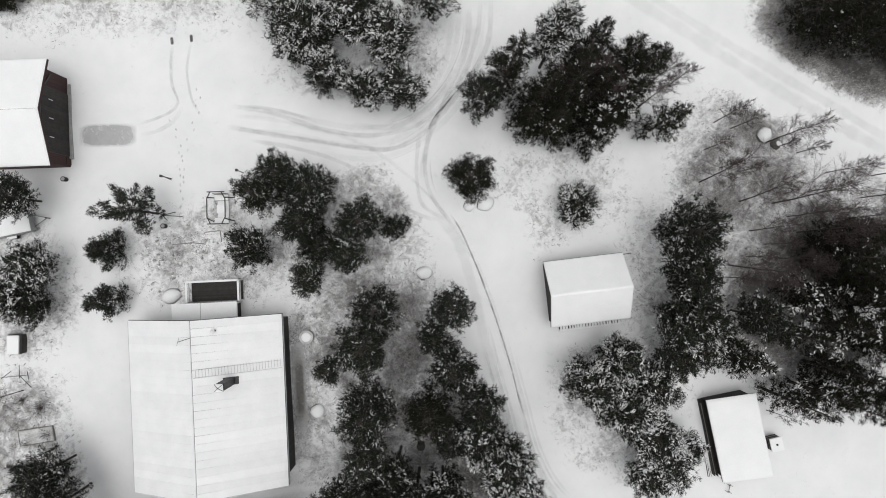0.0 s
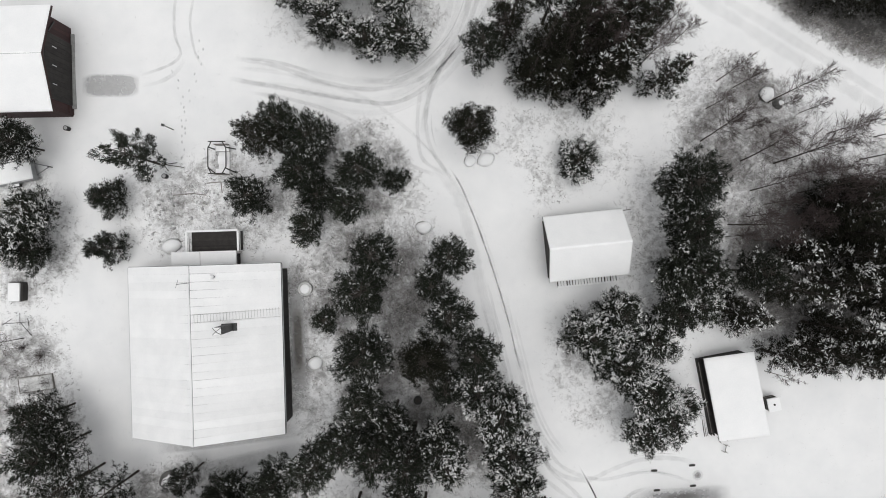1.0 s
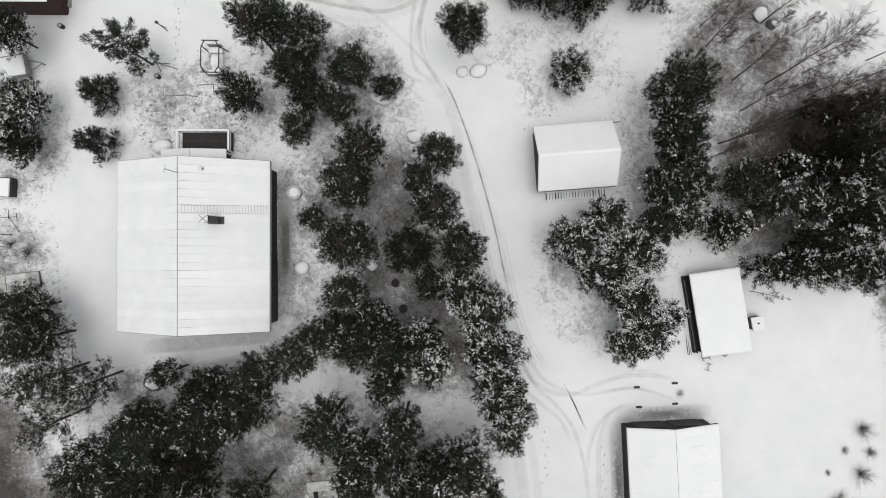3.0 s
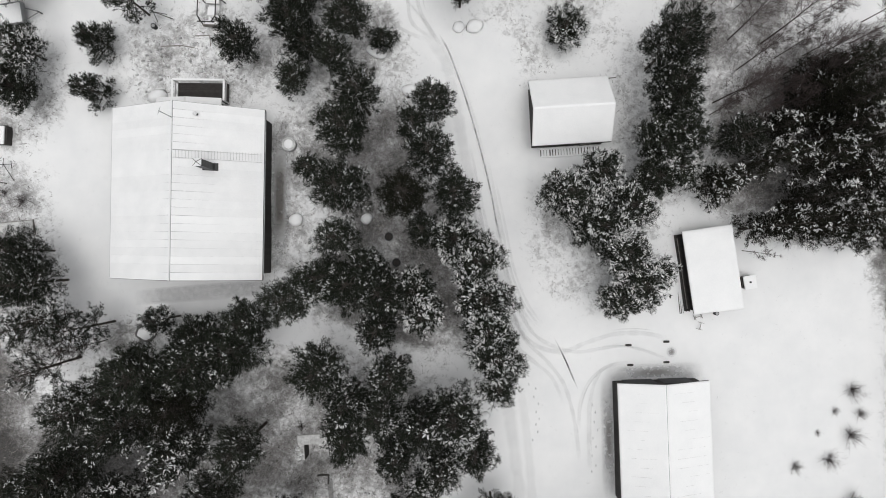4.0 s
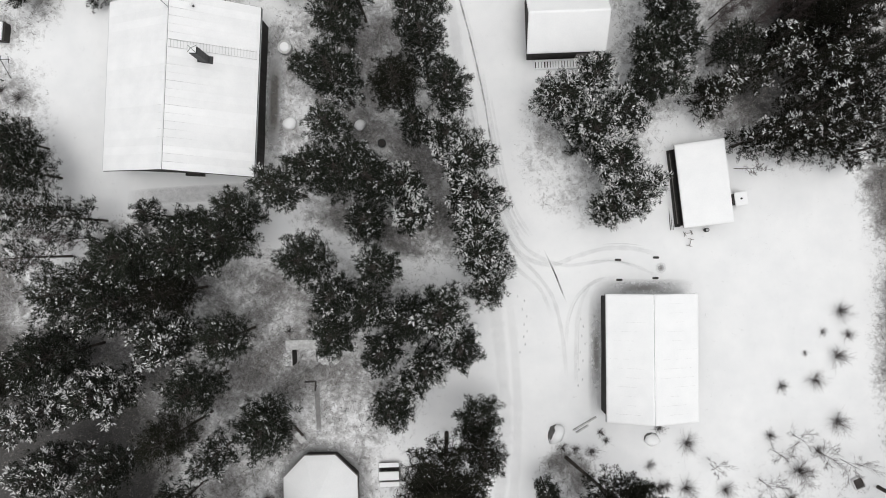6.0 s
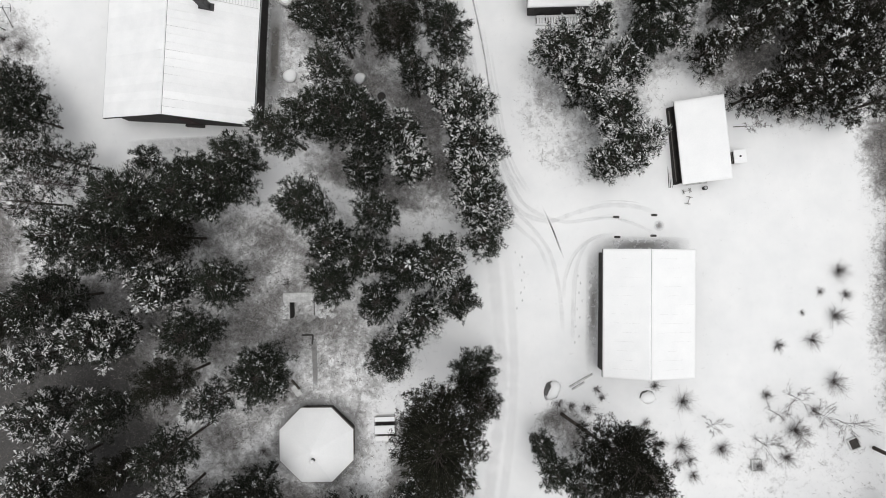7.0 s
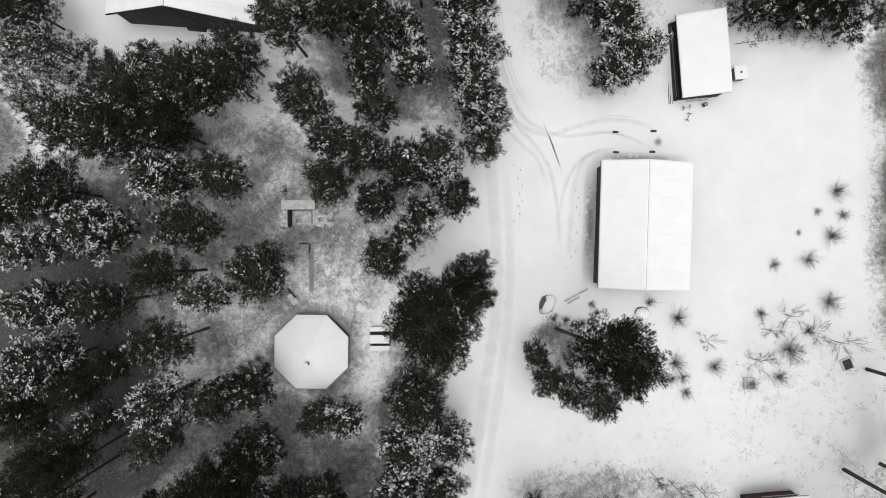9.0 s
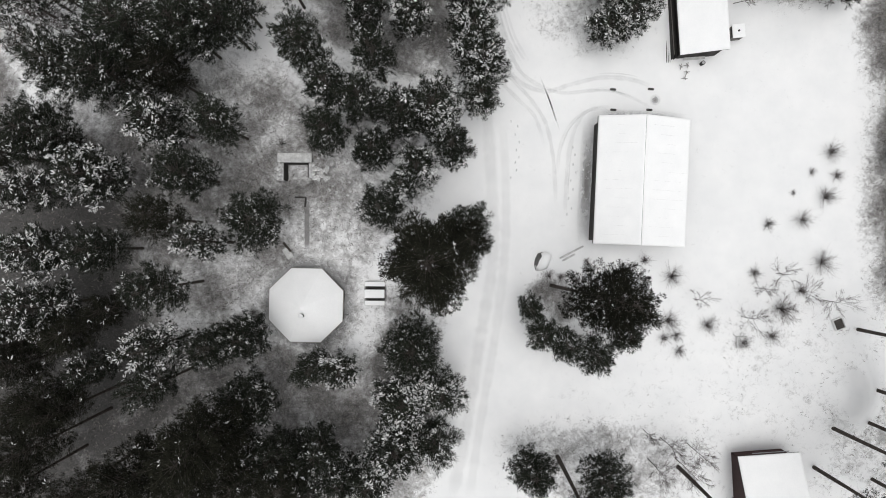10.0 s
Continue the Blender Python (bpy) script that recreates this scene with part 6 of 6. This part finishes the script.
for i, (bx, by, bh) in enumerate([(20.1, 13.0, 5.0), (9.1, 11.8, 9.0), (23.9, -3.8, 5.0), (26.4, -4.3, 6.0),
                                  (29.5, 1.0, 6.0), (31.5, 3.0, 5.5), (28.5, -2.5, 6.0), (33.5, 0.5, 7.0), (31.0, -1.5, 7.0), (26.0, 5.2, 3.5), (22.0, 1.2, 4.0), (33.0, 4.5, 6.0), (24.0, 5.6, 3.5), (27.4, -1.2, 5.0), (25.8, -2.2, 4.5), (29.8, -3.2, 5.5), (32.0, 1.2, 6.0),
                                  (40.5, 15.5, 8.0), (35.0, 18.5, 7.0), (32.0, 21.0, 7.0), (15.5, 14.5, 7.0), (5.5, 13.2, 6.0), (-28.3, -22.5, 6.0), (-36.5, -9.0, 4.5), (-34.5, -14.2, 4.5), (-30.6, -22.2, 5.0), (-32.4, -24.6, 5.0),
                                  (36.0, 2.2, 8.0), (35.2, -2.0, 8.5), (38.0, -0.5, 8.0), (37.0, 4.0, 6.5), (39.0, 17.5, 6.0), (37.0, 20.5, 7.0), (41.5, 19.0, 6.0), (13.2, 11.2, 8.5), (11.5, 13.8, 9.0), (17.0, 11.0, 8.0), (10.6, 12.0, 9.5), (12.0, 12.4, 9.5), (17.6, 12.6, 8.0)]):
    bare_tree(bx, by, bh, 400 + i)
for i, (bx, by, bh) in enumerate([(23.2, -54.2, 4.0), (24.6, -56.0, 5.0), (22.2, -56.2, 4.5), (25.6, -54.6, 4.2), (21.6, -53.6, 3.0)]):
    bare_tree(bx, by, bh, 480 + i, (0, 0), 0.9, 1.7, "bare_bush", "tall leafless bush with a broad tangle of twigs")
# a low leafless bush beside the woodshed
bare_tree(26.7, -15.6, 2.6, 460, (1.6, -0.4), 1.2, 1.6, "bare_bush", "leafless bush leaning out beside the woodshed")


for i, (bx, by, bh) in enumerate([(32.41, -38.9, 2.3), (30.7, -40.3, 1.9), (36.7, -41.0, 2.6), (29.6, -42.9, 2.6), (34.6, -40.3, 2.2), (32.7, -42.0, 2.0), (25.2, -41.6, 1.8)]):
    bare_tree(bx, by, bh, 500 + i, thick=1.0, spread=2.8, name="fruit_sapling", label="leafless fruit sapling with spreading forked limbs")


# tall pines at the south-east edge, of which mostly the bare trunks show
for tx, ty, th in ((40.1, -43.45, 15.0), (41.75, -48.65, 14.0), (41.6, -51.7, 15.0), (38.6, -52.45, 17.0), (37.2, -56.1, 16.0), (42.6, -56.9, 15.0)):
    grow("pine", tx, ty, th, 1.9)


SHRUBS = [0]


def shrub(x, y, r):
    """A leafless garden bush: twigs fanning out from one foot."""
    SHRUBS[0] += 1
    rng = np.random.default_rng(700 + SHRUBS[0])
    top = root("bare_shrub", x, y, high(x, y), 0, "small leafless garden bush in the snow", "bush", "bushes")
    n = int(45 + 80 * r)
    a, e = rng.uniform(0, 6.283, n), rng.uniform(0.3, 1.45, n)
    d = np.stack((np.cos(a) * np.cos(e), np.sin(a) * np.cos(e), np.sin(e)), -1)
    ln = r * rng.uniform(0.35, 1.25, n)
    p = np.stack((rng.normal(0, 0.07, n), rng.normal(0, 0.07, n), np.full(n, -0.05)), -1)
    q = p + d * ln[:, None]
    k = 4
    t = rng.uniform(0.3, 0.95, (n, k))
    p2 = (p[:, None] + d[:, None] * (ln[:, None] * t)[..., None]).reshape(-1, 3)
    d2 = np.repeat(d, k, 0) + rng.normal(0, 0.4, (n * k, 3))
    q2 = p2 + d2 / np.linalg.norm(d2, axis=1)[:, None] * (np.repeat(ln, k) * 0.4)[:, None]
    v1, f1 = tubes(p, q, np.full(n, 0.0045), np.full(n, 0.0025), 3)
    v2, f2 = tubes(p2, q2, np.full(n * k, 0.0034), np.full(n * k, 0.0018), 3)
    tagged(part("crown", arrays("crown", np.vstack((v1, v2)), np.vstack((f1, f2 + len(v1)))), TWIG, top), kind="stuff")


shrub(36.3, -27.9, 1.1); shrub(34.8, -29.8, 0.4); shrub(37.0, -30.0, 0.7); shrub(36.2, -31.9, 1.2); shrub(34.3, -34.0, 1.0)
shrub(31.3, -34.6, 0.7); shrub(33.3, -31.7, 0.3); shrub(23.1, -39.7, 1.2); shrub(26.6, -43.9, 1.0)
shrub(23.0, -43.7, 1.2); shrub(21.3, -43.6, 0.7); shrub(22.8, -45.3, 0.7); shrub(23.9, -45.0, 0.7); shrub(24.2, -46.3, 0.7)
shrub(36.3, -37.7, 1.3); shrub(33.1, -42.0, 1.4); shrub(34.7, -40.3, 0.7)
shrub(29.8, -45.2, 1.0); shrub(32.4, -44.5, 0.9); shrub(30.4, -39.0, 0.7); shrub(20.6, -38.5, 0.7)
shrub(12.2, -40.3, 0.7); shrub(13.3, -40.4, 0.6); shrub(14.7, -40.6, 0.8); shrub(15.5, -38.9, 0.5); shrub(16.0, -39.6, 0.5); shrub(19.9, -41.8, 0.6); shrub(20.9, -43.6, 0.7); shrub(-35.0, -10.5, 0.9)
shrub(-11.8, -30.25, 0.5); shrub(-13.8, -45.3, 0.5); shrub(-36.6, -9.8, 0.7); shrub(-34.6, -12.8, 0.8); shrub(-36.4, -13.4, 0.8)


def grass_tufts():
    """Withered blades and heather that stick out of thin snow."""
    rng = np.random.default_rng(9)
    x, y = rng.uniform(-46, 48, 300000), rng.uniform(-66, 28, 300000)
    cover = thinness(x, y)
    keep = rng.random(300000) < np.clip(cover - 0.18, 0, 1) * 0.62 * (1 - 0.6 * np.clip((cover - 1.1) / 0.5, 0, 1))
    x, y = x[keep], y[keep]
    n, k = len(x), 3
    a = rng.uniform(0, 6.283, (n, k))
    e = rng.uniform(0.15, 1.2, (n, k))
    ln = rng.uniform(0.1, 0.34, (n, k))
    d = np.stack((np.cos(a) * np.cos(e), np.sin(a) * np.cos(e), np.sin(e)), -1)
    p = np.stack((x, y, lie(x, y) - 0.02), -1)[:, None, :] + rng.normal(0, 0.06, (n, k, 3)) * [1, 1, 0]
    s = np.stack((-np.sin(a), np.cos(a), np.zeros_like(a)), -1) * 0.022
    v = np.stack((p + s, p - s, p + d * ln[..., None]), 2).reshape(-1, 3)
    tagged(link("withered_grass", arrays("withered_grass", v, np.arange(n * k * 3).reshape(-1, 3)), GRASS), "withered grass and heather sticking out of the snow", "grass", kind="stuff")


grass_tufts()
